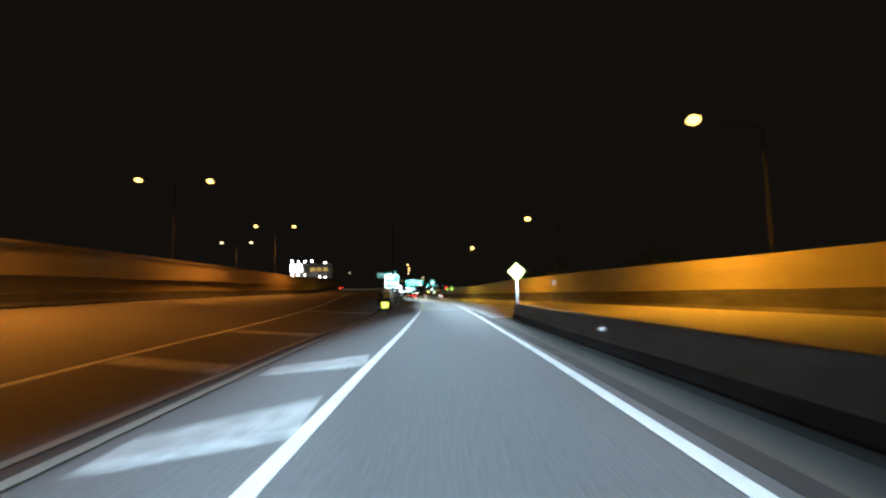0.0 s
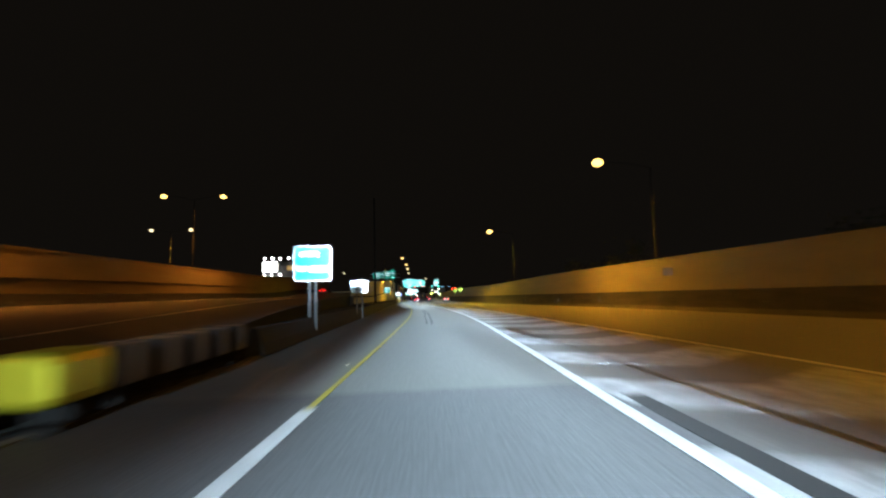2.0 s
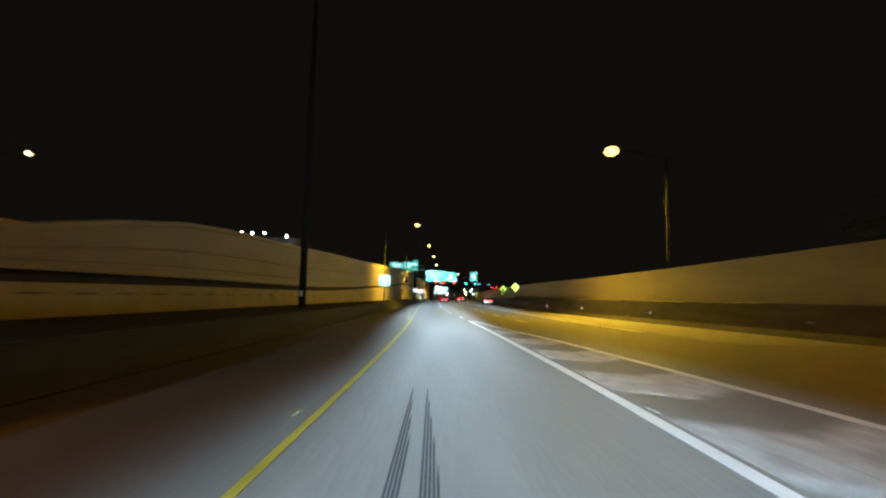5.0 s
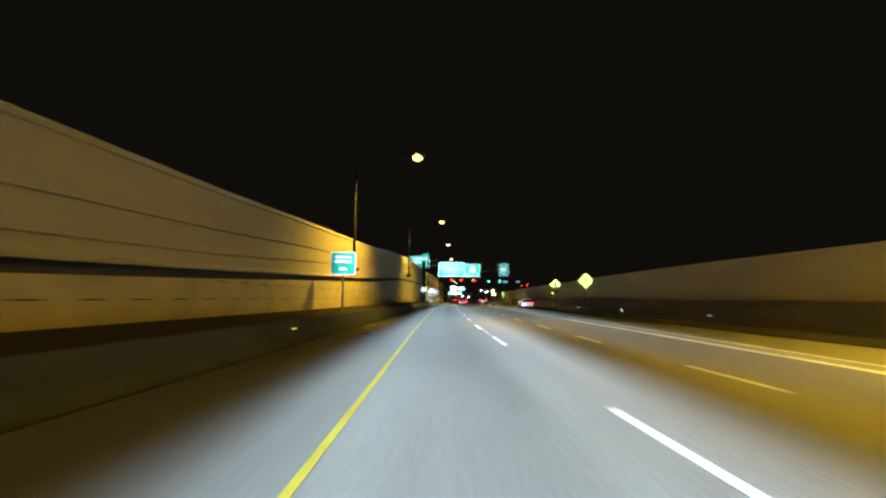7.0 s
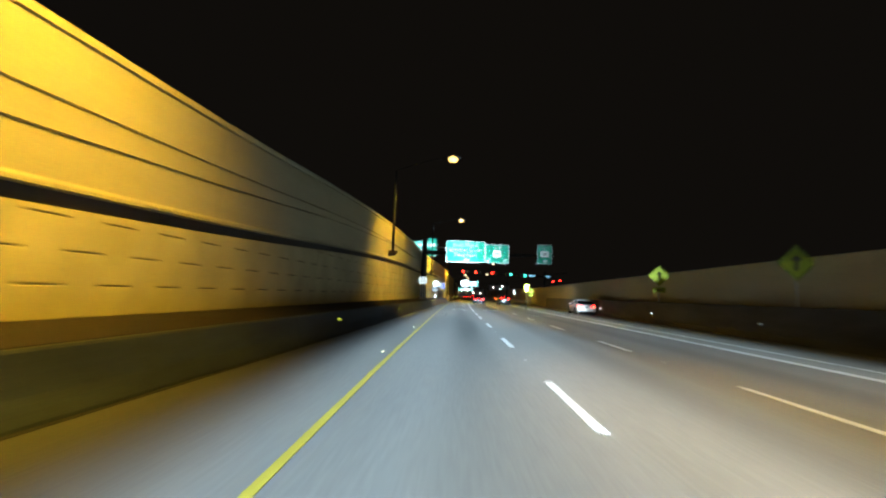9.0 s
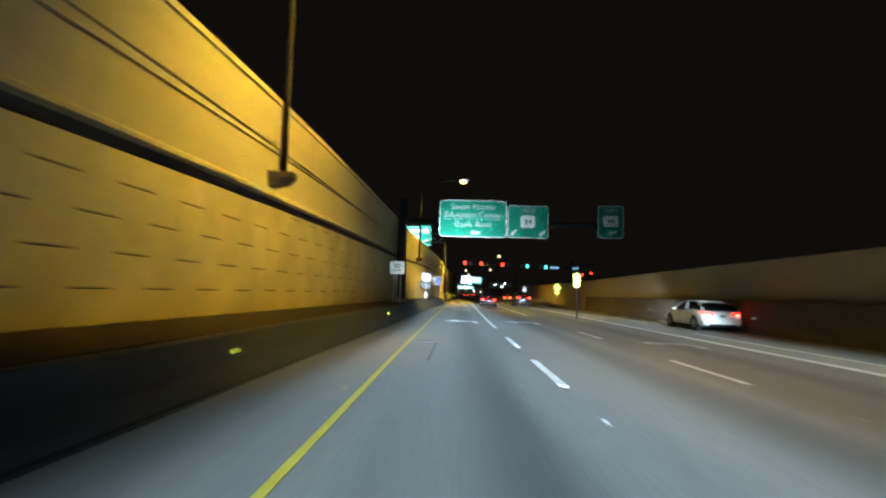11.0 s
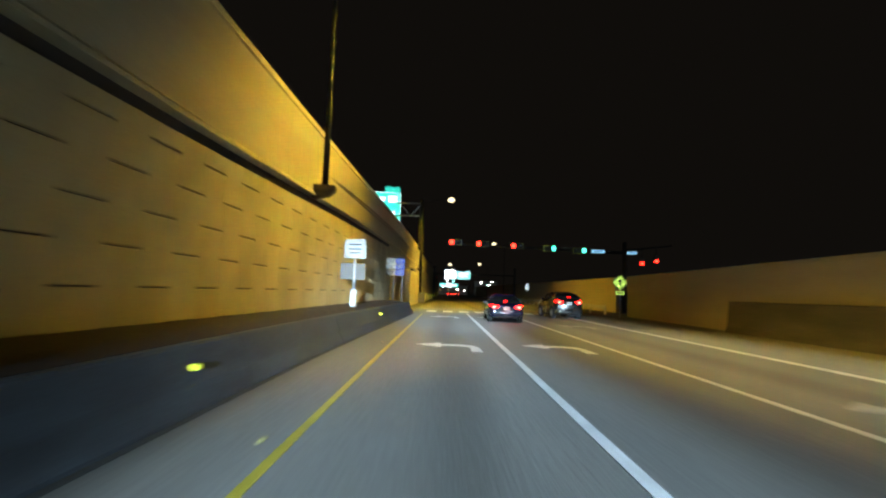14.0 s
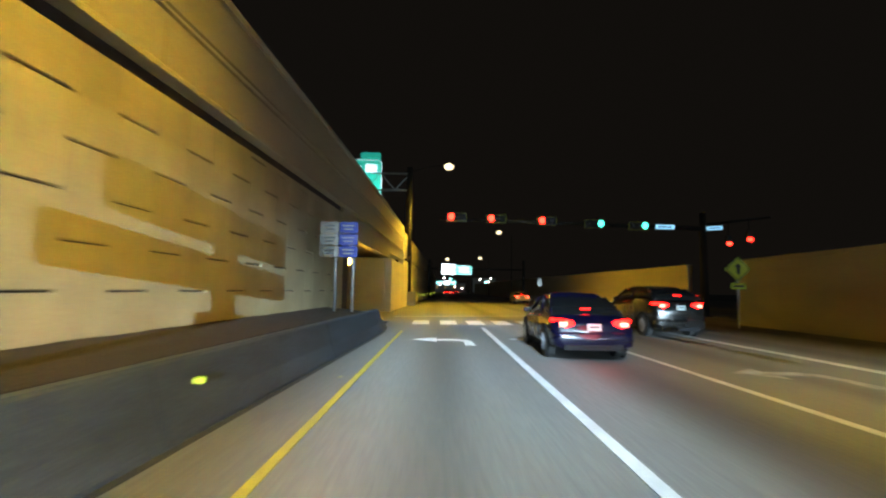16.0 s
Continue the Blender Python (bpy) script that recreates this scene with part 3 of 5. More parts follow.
tagged(link("edge_line", sweep(lambda y: [(mainline(y) - 0.1, deck_z(mainline(y), y)), (mainline(y) + 0.1, deck_z(mainline(y), y)), (mainline(y) + 0.1, deck_z(mainline(y), y) + 0.012), (mainline(y) - 0.1, deck_z(mainline(y), y) + 0.012)], steps(-60, 100, 2)), WHITE_LINE), "worn white edge line of the main carriageway", "road marking", kind="structure")
tagged(ribbon("road_joint", off(deck_edge, 0.18), off(deck_edge, 0.42), -60, 44, 0.0, SEAM, thick=0.006), "dark open joint between two pavements", "joint", kind="structure")
for a, b in ((0.01, 0.17), (0.43, 0.60)):
    tagged(ribbon("gutter", off(deck_edge, a), off(deck_edge, b), -60, 44, 0.0, PALE_SHOULDER, thick=0.02), "pale concrete gutter beside the joint", "gutter", kind="structure")
tagged(ribbon("road_joint", off(right_line, 0.30), off(right_line, 0.60), -60, 43, 0.0, SEAM, thick=0.006), "dark seam beside the white line", "joint", kind="structure")

for a in (121.7, 134.0, 142.3, 151.0, 159.7, 168.4, 176.7, 182.4):
    line("lane_dash", right_line, a, a + 3.05, 0.15, WHITE_LINE, "white dashed lane line")["group"] = "dashes of the first lane line"
for a in (117.3, 126.1, 134.8, 142.6, 151.3, 160.0, 168.7, 177.4, 186.0):
    line("lane_dash", lane_two, a, a + 3.05, 0.14, WHITE_LINE, "white dashed lane line")["group"] = "dashes of the second lane line"


def poly_paint(name, outline, z, mat, label, group=""):
    """Paint of any outline, given as (x, y) points, on a level stretch."""
    bm = bmesh.new()
    low = [bm.verts.new((x, y, z)) for x, y in outline]
    high = [bm.verts.new((x, y, z + 0.004)) for x, y in outline]
    bm.faces.new(high)
    bm.faces.new(list(reversed(low)))
    n = len(outline)
    for i in range(n):
        bm.faces.new((low[i], low[(i + 1) % n], high[(i + 1) % n], high[i]))
    bmesh.ops.recalc_face_normals(bm, faces=bm.faces)
    return tagged(link(name, bm, mat), label, "road marking", group, "structure")


# chevrons of the gore to the right of the ramp
y = 30.3
while y < 114:
    l, r = right_line(y) + 0.2, gore_line(min(y, 117)) - 0.15
    if r - l > 0.8:
        w = (r - l) / 4.3
        m_ = l + (r - l) * 0.52
        poly_paint("gore_chevron", [(l, y), (m_, y - 1.25 * w), (r, y + 0.1), (r, y + 2.1), (m_, y + 2.1 - 1.25 * w), (l, y + 2.1)], 0.0, FAINT_LINE, "worn white chevron bar in the gore", "chevrons of the second gore")
    y += 4.06
# bars of the gore to the left of the ramp
for y in (-8.5, -1.0, 6.2, 11.3):
    l, r = deck_edge(y) + 0.8, left_line(y) - 0.14
    if r - l > 0.3:
        poly_paint("gore_bar", [(l, y - 1.4), (r, y - 0.5), (r, y + 1.4), (l, y - 0.4)], 0.0, WORN_LINE, "worn white hatch bar beside the ramp line", "bars of the first gore")
for y in (-9.0, -1.0, 11.0, 19.3, 36.5):
    l, r = mainline(y) + 0.15, deck_edge(y) - 0.1
    bm = bmesh.new()
    low = [bm.verts.new((x, v, deck_z(x, v) + 0.004)) for x, v in ((l, y + 0.5), (r, y - 0.75), (r, y + 0.35), (l, y + 1.5))]
    high = [bm.verts.new(v.co + Vector((0, 0, 0.006))) for v in low]
    bm.faces.new(high)
    bm.faces.new(list(reversed(low)))
    for i in range(4):
        bm.faces.new((low[i], low[(i + 1) % 4], high[(i + 1) % 4], high[i]))
    bmesh.ops.recalc_face_normals(bm, faces=bm.faces)
    tagged(link("gore_bar", bm, WORN_LINE), "worn white hatch bar on the main carriageway", "road marking", "bars of the first gore", "structure")


def turn_arrow(x, y, flip=1, mat=None):
    """A left-turn arrow: a shaft that bends to the left and ends in a head."""
    pts = [(0.82, -0.80), (0.52, -0.80), (0.55, 0.05), (0.45, 0.30), (0.20, 0.42), (-0.25, 0.42), (-0.25, 0.05), (-0.95, 0.62), (-0.25, 1.20), (-0.25, 0.80), (0.35, 0.80), (0.66, 0.62), (0.78, 0.25)]
    return poly_paint("turn_arrow", [(x + flip * a, y + b) for a, b in pts], 0.0, mat or WHITE_LINE, "white painted left-turn arrow in the lane", "lane arrows")


for y in (194.0, 211.8, 227.5):
    turn_arrow(6.35 + 0.01 * (y - 194), y)
    turn_arrow(9.6, y + 0.4)
for y in (184.3, 205.0, 222.0):
    turn_arrow(13.0, y, mat=WORN_LINE)
for i in range(9):
    x, skew = 5.4 + i * 1.25, 0.1 * i
    poly_paint("crosswalk_bar", [(x, 234.5 + skew), (x + 0.75, 234.56 + skew), (x + 0.75, 237.1 + skew), (x, 237.04 + skew)], 0.0, WHITE_LINE, "white crosswalk bar", "crosswalk bars")
poly_paint("crosswalk_line", [(4.2, 240.0), (16.0, 243.4), (16.0, 244.1), (4.2, 240.7)], 0.0, WORN_LINE, "worn white line beyond the crosswalk bars")

tagged(ribbon("road_joint", off(left_barrier, 0.01), off(left_barrier, 0.10), 50, 231, 0.0, SEAM, thick=0.005), "dark open joint at the barrier foot", "joint", kind="structure")
MARKER = material("yellow_marker_lens", (0.16, 0.135, 0.02), 0.4, bump=0.0)
y = 47.5
while y < 231:
    m = thing("pavement_marker", Matrix.Translation((left_line(y) - 0.28, y, 0)), "yellow raised reflective pavement marker beside the line", "road marker", "raised pavement markers")
    part("base", plate([(-0.04, 0), (0.04, 0), (0.025, 0.012), (-0.025, 0.012)], 0.06), MARKER, m)
    part("lens", box((0.045, 0.004, 0.008), (0, -0.003, 0.006), 0.0), MARKER, m, "yellow reflective lens")
    y += 9.17
CLEAR_MARKER = material("white_marker_lens", (0.24, 0.245, 0.25), 0.4, bump=0.0)
spots = [(right_line(v) + 0.22, v) for v in (-16.4, -7.2, 2.0, 11.1, 20.5, 29.6, 38.8, 47.9, 57.1, 66.2, 74.8, 84.6, 93.7, 102.9, 112.1)]
spots += [(right_line(v), v) for v in (139.6, 148.3, 157.0, 165.7, 174.4, 188.6)] + [(lane_two(v), v) for v in (140.2, 148.9, 157.6, 166.3, 175.0, 184.0)]
for x, v in spots:
    m = thing("pavement_marker", Matrix.Translation((x, v, 0)), "white raised reflective pavement marker beside the line", "road marker", "raised pavement markers")
    part("base", plate([(-0.03, 0), (0.03, 0), (0.02, 0.012), (-0.02, 0.012)], 0.05), CLEAR_MARKER, m)
    part("lens", box((0.05, 0.004, 0.008), (0, -0.003, 0.006), 0.0), CLEAR_MARKER, m, "white reflective lens")

# rubber and oil on the concrete
for f, stripes in ((curve((62, 4.97), (67, 5.18), (74, 5.46), (80, 5.76), (86, 5.92), (95, 6.06)), 4), (curve((62, 5.27), (67, 5.50), (74, 5.81), (80, 6.06), (88, 6.27), (95, 6.31)), 5)):
    for k in range(stripes):
        d = (k - (stripes - 1) / 2) * 0.034
        tagged(ribbon("tyre_mark", off(f, d - 0.012), off(f, d + 0.012), 62.5 + 0.5 * k, 95 - 0.9 * k, 0.0, RUBBER_MARK, thick=0.004), "black striped tyre skid mark on the ramp", "tyre mark", "skid marks", "structure")
# pale worn streaks in the ramp lane
for f, w, a, b in ((curve((18, 2.0), (19.3, 2.12), (23, 2.62), (27.4, 3.06), (31.1, 3.35), (38.6, 4.05)), 0.12, 18, 38), (curve((20, 2.0), (24.8, 2.44), (28.4, 2.70)), 0.05, 21, 28.4)):
    tagged(ribbon("scrape_mark", off(f, -w / 2), off(f, w / 2), a, b, 0.0, PALE_SCRAPE, thick=0.004), "pale scrape mark along the asphalt lane", "scrape mark", "scrape marks", "structure")
GRATE = material("rusty_iron_grate", (0.022, 0.02, 0.018), 0.8, grain=0.3, stain=0.4, stain_size=0.2, bump=0.3)
for y in (183.5, 138.2):
    tagged(link("drain_grate", box((0.50, 0.30, 0.012), (left_line(y) + 0.48 if y > 150 else 2.8, y, 0.002), 0.0), GRATE), "dark iron drain grate set in the road", "drain", kind="structure")


tagged(ribbon("road_crack", lambda v: 5.32 + 0.012 * (v - 180), lambda v: 5.38 + 0.012 * (v - 180), 179.2, 183.1, 0.0, CRACK_SEAL, step=1.0, thick=0.004), "dark sealed crack in the concrete lane", "crack", kind="structure")

# ------------------------------------------------------------------ street lamps
def lamp_head(parent, at, lit, aim=-1, size=1.0):
    """A cobra-head luminaire; aim: the side towards which it juts."""
    x, y, z = at
    body = bmesh.new()
    bmesh.ops.create_uvsphere(body, u_segments=16, v_segments=10, radius=1.0, matrix=Matrix.Translation((x, y, z + 0.10)) @ Matrix.Diagonal((0.52, 0.24, 0.13, 1)))
    head = part("housing", body, STEEL, parent, smooth=True)
    glass = bmesh.new()
    bmesh.ops.create_uvsphere(glass, u_segments=14, v_segments=8, radius=1.0, matrix=Matrix.Translation((x + aim * 0.06, y, z)) @ Matrix.Diagonal((0.44 * size, 0.36 * size, 0.30 * size, 1)))
    part("lens", glass, lit, head, "glowing lamp lens" if lit is not DEAD_GLASS else "dark lamp lens", smooth=True)


# wall concrete with the shade on the corbel painted into its colour
CORBEL = material("shaded_corbel_concrete", (0.06, 0.048, 0.03), 0.85, grain=0.12, grain_size=0.03, stain=0.3, stain_size=0.4, bump=0.3)


def street_lamp(pole_xy, base, heads, label, lit=None, power=0.0, colour=SODIUM, group="street lamps", top=None, mat=None, wall_bracket=False, cone=150, size=1.0, blend=0.9, across=1.0, lean=0.0, ahead=0.0):
    """A tapered pole with one curved arm to each head given as (x, y, z)."""
    lit = lit or SODIUM_GLASS
    mat = mat or STEEL
    px, py = pole_xy
    t = thing("street_lamp", Matrix.Translation((px, py, base)), label, "street lamp", group)
    inv = Matrix.Translation((-px, -py, -base))
    zt = max(h[2] for h in heads) - 0.5 if top is None else top
    part("pole", tube((0, 0, 0), (0, 0, zt - base), 0.10, 0.06, 14), mat, t, smooth=True)
    if wall_bracket:
        # a concrete corbel, narrower towards its nose and undercut below, carries the pole
        rings = [[(-0.34, 0.26, 0.20), (0.34, 0.17, 0.20)], [(-0.34, 0.26, 0.02), (0.34, 0.17, 0.06)], [(-0.34, 0.21, -0.22), (0.16, 0.12, -0.13)]]
        bm = bmesh.new()
        rows = [[bm.verts.new(p) for p in ((a[0], -a[1], a[2]), (b[0], -b[1], b[2]), (b[0], b[1], b[2]), (a[0], a[1], a[2]))] for a, b in rings]
        for up, low in zip(rows, rows[1:]):
            for k in range(4):
                bm.faces.new((up[k], up[(k + 1) % 4], low[(k + 1) % 4], low[k]))
        bm.faces.new(rows[0])
        bm.faces.new(list(reversed(rows[-1])))
        bmesh.ops.recalc_face_normals(bm, faces=bm.faces)
        bmesh.ops.bevel(bm, geom=list(bm.edges), offset=0.012, segments=1, affect="EDGES")
        part("corbel", bm, CORBEL, t, "concrete corbel under the pole")
        part("base_plate", box((0.26, 0.26, 0.03), (0, 0, 0.215), 0.006), DARK_STEEL, t)
    else:
        part("base_plate", box((0.42, 0.42, 0.05), (0, 0, 0.025), 0.01), mat, t)
    for hx, hy, hz in heads:
        a, b = Vector((0, 0, zt - base)), inv @ Vector((hx, hy, hz + 0.10))
        s = 1 if b.x > 0 else -1
        bm = bmesh.new()
        last = a
        for k in range(1, 9):
            u = k / 8
            p = Vector((a.x + (b.x - s * 0.35 - a.x) * u, a.y + (b.y - a.y) * u, a.z + (b.z - a.z) * math.sin(u * math.pi / 2)))
            tube(last, p, 0.028, 0.028, 8, bm)
            last = p
        part("arm", bm, mat, t, smooth=True)
        lamp_head(t, inv @ Vector((hx, hy, hz)), lit, -s, size)
        if power:
            light = lamp("lamp_light", "SPOT", power, colour, pose(hx, hy, hz - 0.42, ahead, lean, 0), cone=cone, blend=blend, radius=0.3)
            light.scale = (across, 1, 1)
    return t


RIGHT_LAMPS = ((20.5, -15.0, 14.6, 46000), (23.1, 34.1, 14.6, 54000), (23.12, 80.86, 14.25, 36000), (20.4, 124.4, 13.4, 40000))
for x, y, z, watts in RIGHT_LAMPS:
    street_lamp((right_barrier(y) + 4.6, y), -0.3, [(x, y, z)], "tall steel street lamp with a glowing orange sodium head", power=watts, colour=SODIUM if y < 100 else LIGHT_SODIUM, mat=DARK_STEEL, cone=172, size=1.3, across=0.42 if y < 60 else 0.45 if y < 100 else 0.62)
for a, b, lit in (((-23.5, 19.5, 16.2), (-32.0, 19.5, 16.2), 1), ((-23.1, 62.8, 16.3), (-31.7, 62.5, 16.3), 1), ((-21.5, 106.7, 16.7), (-29.64, 106.3, 16.7), 1), ((-40.8, 142.5, 17.2), (-49.1, 142.6, 17.2), 0)):
    street_lamp(((a[0] + b[0]) / 2, a[1]), 0.0, [a, b], "tall twin-arm steel street lamp with glowing heads", lit=SODIUM_GLASS if lit else LED_GLASS, power=(62000 if a[1] < 40 else 24000 if a[1] < 70 else 12000) if lit else 34000, colour=DEEP_SODIUM if lit else SODIUM, mat=DARK_STEEL, cone=148 if a[1] < 70 else 178, blend=0.8 if a[1] < 70 else 0.4, across=0.65 if a[1] < 40 else 0.36 if a[1] < 70 else 0.22)
# lamps bracketed to the tall wall: part of the light falls on the wall, part is thrown across the lanes
for x, y, z, foot, lift, watts, thrown, cone, across, lean, ahead in ((4.24, 148.9, 10.72, 149.7, 0.42, 12500, 14000, 124, 0.55, 42, 0), (5.58, 179.54, 11.31, 181.0, 0.42, 7700, 7000, 112, 0.68, 40, 15), (6.54, 213.45, 12.07, 213.45, 0.12, 9300, 18000, 106, 0.82, 30, 4)):
    street_lamp((wall_face(foot) + 0.32, foot), low_end(foot) + lift, [(x, y, z)], "street lamp bracketed to the wall with a glowing head", power=watts, colour=LIGHT_SODIUM, top=z - 0.6, mat=DARK_STEEL, wall_bracket=True, cone=cone, size=0.8, blend=0.8, lean=lean, across=across, ahead=ahead)
    if thrown:
        light = lamp("lamp_light", "SPOT", thrown, LIGHT_SODIUM, pose(x, y, z - 0.42, 0, -33, 0), cone=128, blend=0.8, radius=0.3)
        light.scale = (0.26, 1, 1)
pole = thing("utility_pole", Matrix.Translation((-0.32, 111.75, 0.84)), "tall bare dark steel pole beside the wall", "pole")
part("shaft", tube((0, 0, 0), (0, 0, 16.5), 0.19, 0.10, 16), DARK_STEEL, pole, smooth=True)
part("base_plate", box((0.5, 0.5, 0.06), (0, 0, 0.03), 0.01), DARK_STEEL, pole)
part("hand_hole_cover", box((0.14, 0.04, 0.28), (0, -0.19, 0.7), 0.01), STEEL, pole)
FAR_LAMPS = ((7.6, 256.0, 12.6), (9.65, 330, 9.0), (11.6, 372, 9.4))
for i, (x, y, z) in enumerate(FAR_LAMPS):
    street_lamp((far_face(y) + 0.2, y), 4.2, [(x, y, z)], "steel street lamp on the far wall with a glowing head", lit=LED_GLASS, power=24000 if i < 1 else 0, colour=LIGHT_SODIUM, top=z - 0.6, mat=DARK_STEEL, wall_bracket=True)
street_lamp((19.5, 294.7), -0.3, [(17.3, 294.7, 11.4)], "slim steel street lamp far beyond the crossing", lit=LED_GLASS, mat=DARK_STEEL)
street_lamp((-26.0, 317.7), 0.0, [(-28.7, 317.7, 16.4)], "steel street lamp far along the elevated road", lit=LED_GLASS, mat=DARK_STEEL)
street_lamp((20.6, 337.0), -0.3, [(18.2, 337.0, 9.8)], "slim steel street lamp far beyond the crossing", lit=LED_GLASS, mat=DARK_STEEL)


# ------------------------------------------------------------------ signs
@lru_cache(maxsize=None)
def text_mesh(words, size):
    cu = bpy.data.curves.new("lettering", "FONT")
    cu.body, cu.size, cu.align_x, cu.align_y, cu.extrude = words, size, "LEFT", "BOTTOM_BASELINE", 0.006
    cu.offset = -0.004
    cu.resolution_u = 3
    ob = bpy.data.objects.new("lettering", cu)
    me = bpy.data.meshes.new_from_object(ob)
    bpy.data.objects.remove(ob)
    bpy.data.curves.remove(cu)
    return me


def lettering(parent, words, size, x, z, mat, y=-0.020):
    """A line of raised letters, centred on x and z, each letter a part of its own."""
    def right(text):
        return max(v.co.x for v in text_mesh(text, size).vertices)
    start = x - right(words) / 2
    for i, letter in enumerate(words):
        if letter == " ":
            continue
        me = text_mesh(letter, size).copy()
        me.materials.clear()
        me.materials.append(mat)
        ob = new("letter", me)
        ob.parent = parent
        ob.matrix_local = pose(start + right(words[:i + 1]) - right(letter), y, z - 0.35 * size, 90, 0, 0)


def put(name, outline, thick, mat, parent, x, y, z, label=""):
    ob = part(name, plate(outline, thick), mat, parent, label)
    ob.location = (x, y, z)
    return ob


def panel(parent, w, h, mat, border, x=0, z=0, r=0.10, y=0.0):
    """A sign face with a border of another colour and a backing sheet."""
    face = put("border", rounded(w, h, r), 0.03, border, parent, x, y, z)
    put("face", rounded(w - 0.09, h - 0.09, max(r - 0.03, 0.02)), 0.02, mat, face, 0, -0.008, 0)
    return face


def bars(face, rows, mat):
    """Writing that cannot be read: plain bars (x, z, width, height)."""
    for x, z, w, h in rows:
        put("text_bar", [(-w / 2, -h / 2), (w / 2, -h / 2), (w / 2, h / 2), (-w / 2, h / 2)], 0.006, mat, face, x, -0.016, z)


def arrow_plate(face, x, z, s, turn, mat):
    pts = [(-0.5, 0), (-0.12, 0.32), (-0.12, 0.11), (0.5, 0.11), (0.5, -0.11), (-0.12, -0.11), (-0.12, -0.32)]
    c, d = math.cos(radians(turn)), math.sin(radians(turn))
    put("arrow", [(s * (a * c - b * d), s * (a * d + b * c)) for a, b in pts], 0.006, mat, face, x, -0.016, z)


def posts(parent, xs, z0, z1, r=0.05, y=0.08):
    for x in xs:
        part("post", tube((x, y, z0), (x, y, z1), r, r, 10), STEEL, parent, smooth=True)


# guide sign gantry over the lanes
g = thing("sign_gantry", Matrix.Translation((2.25, 200.75, 0.45)), "dark steel cantilever gantry on a stout column behind the barrier", "gantry")
part("column", tube((0, 0, 0.4), (0, 0, 7.3), 0.36, 0.28, 20), DARK_STEEL, g, smooth=True)
part("pedestal", box((1.2, 1.2, 0.7), (0, 0, 0.25), 0.08), BARRIER, g)
part("arm", tube((0, 0, 5.8), (14.9, 0, 5.8), 0.26, 0.15, 16), DARK_STEEL, g, smooth=True)
part("flange", tube((0.36, 0, 5.8), (0.48, 0, 5.8), 0.38, 0.38, 16), DARK_STEEL, g)
for x in (3.3, 6.2, 7.6, 9.2, 12.9, 14.3):
    part("hanger", box((0.10, 1.15, 0.10), (x, -0.55, 5.8), 0.01), DARK_STEEL, g)
    part("hanger_rail", box((0.08, 0.06, 2.0), (x, -1.10, 5.75), 0.01), DARK_STEEL, g)
s = thing("guide_sign", Matrix.Translation((6.98, 199.58, 6.36)), "green overhead guide sign with white lettering and an arrow", "road sign", "overhead guide signs")
f = panel(s, 4.38, 2.42, SIGN_GREEN, SIGN_WHITE, r=0.22)
lettering(f, "South Florida", 0.53, 0, 0.79, SIGN_LETTER)
lettering(f, "Education Center", 0.53, 0, 0.27, SIGN_LETTER)
lettering(f, "Davie Road", 0.53, 0, -0.36, SIGN_LETTER)
bars(f, [(0, -0.03, 3.9, 0.014)], SIGN_WHITE)
arrow_plate(f, 0.15, -0.93, 0.62, 0, SIGN_WHITE)
s = thing("guide_sign", Matrix.Translation((10.56, 199.58, 6.22)), "green overhead sign with a white route shield and two arrows", "road sign", "overhead guide signs")
f = panel(s, 2.66, 2.12, SIGN_GREEN, SIGN_WHITE, r=0.20)
lettering(f, "WEST", 0.38, 0.05, 0.72, SIGN_LETTER)
put("shield", rounded(0.92, 0.80, 0.12), 0.006, SIGN_WHITE, f, 0.0, -0.016, 0.02)
lettering(f, "84", 0.52, 0.0, 0.02, BLACK, -0.028)
arrow_plate(f, -0.92, -0.72, 0.52, 45, SIGN_WHITE)
arrow_plate(f, 0.92, -0.72, 0.52, 45, SIGN_WHITE)
s = thing("guide_sign", Matrix.Translation((15.91, 199.58, 6.34)), "narrow green overhead sign with a white route shield and an arrow", "road sign", "overhead guide signs")
f = panel(s, 1.66, 2.13, SIGN_GREEN, SIGN_WHITE, r=0.20)
lettering(f, "WEST", 0.38, 0.0, 0.72, SIGN_LETTER)
put("shield", rounded(0.98, 0.72, 0.10), 0.006, SIGN_WHITE, f, 0.0, -0.016, 0.05)
bars(f, [(0, 0.12, 0.5, 0.06), (0, -0.02, 0.6, 0.06)], SIGN_BACK)
arrow_plate(f, 0.1, -0.72, 0.55, 20, SIGN_WHITE)

# far gantry over the elevated road
g = thing("sign_gantry", Matrix.Translation((3.9, 258.6, 0.0)), "grey steel gantry post with a lattice arm beyond the crossing", "gantry")
part("pedestal", box((1.6, 1.6, 1.3), (0, 0, 0.65), 0.12), BARRIER, g)
part("column", tube((0, 0, 1.2), (0, 0, 13.1), 0.34, 0.26, 18), DARK_STEEL, g, smooth=True)
for z in (10.9, 12.5):
    part("chord", tube((0, 0, z), (-14, 0, z), 0.09, 0.09, 10), STEEL, g, smooth=True)
bm = bmesh.new()
for k in range(9):
    x0, x1 = -k * 1.4, -k * 1.4 - 1.4
    zs = (10.9, 12.5) if k % 2 else (12.5, 10.9)
    tube((x0, 0, zs[0]), (x1, 0, zs[1]), 0.045, 0.045, 6, bm)
part("lattice", bm, STEEL, g)
s = thing("guide_sign", facing(-1.4, 258.45, 12.0, 3.5, 2.5), "large green overhead sign with exit tab over the elevated road", "road sign", "overhead guide signs")
f = panel(s, 5.2, 3.5, SIGN_GREEN, SIGN_WHITE, r=0.22)
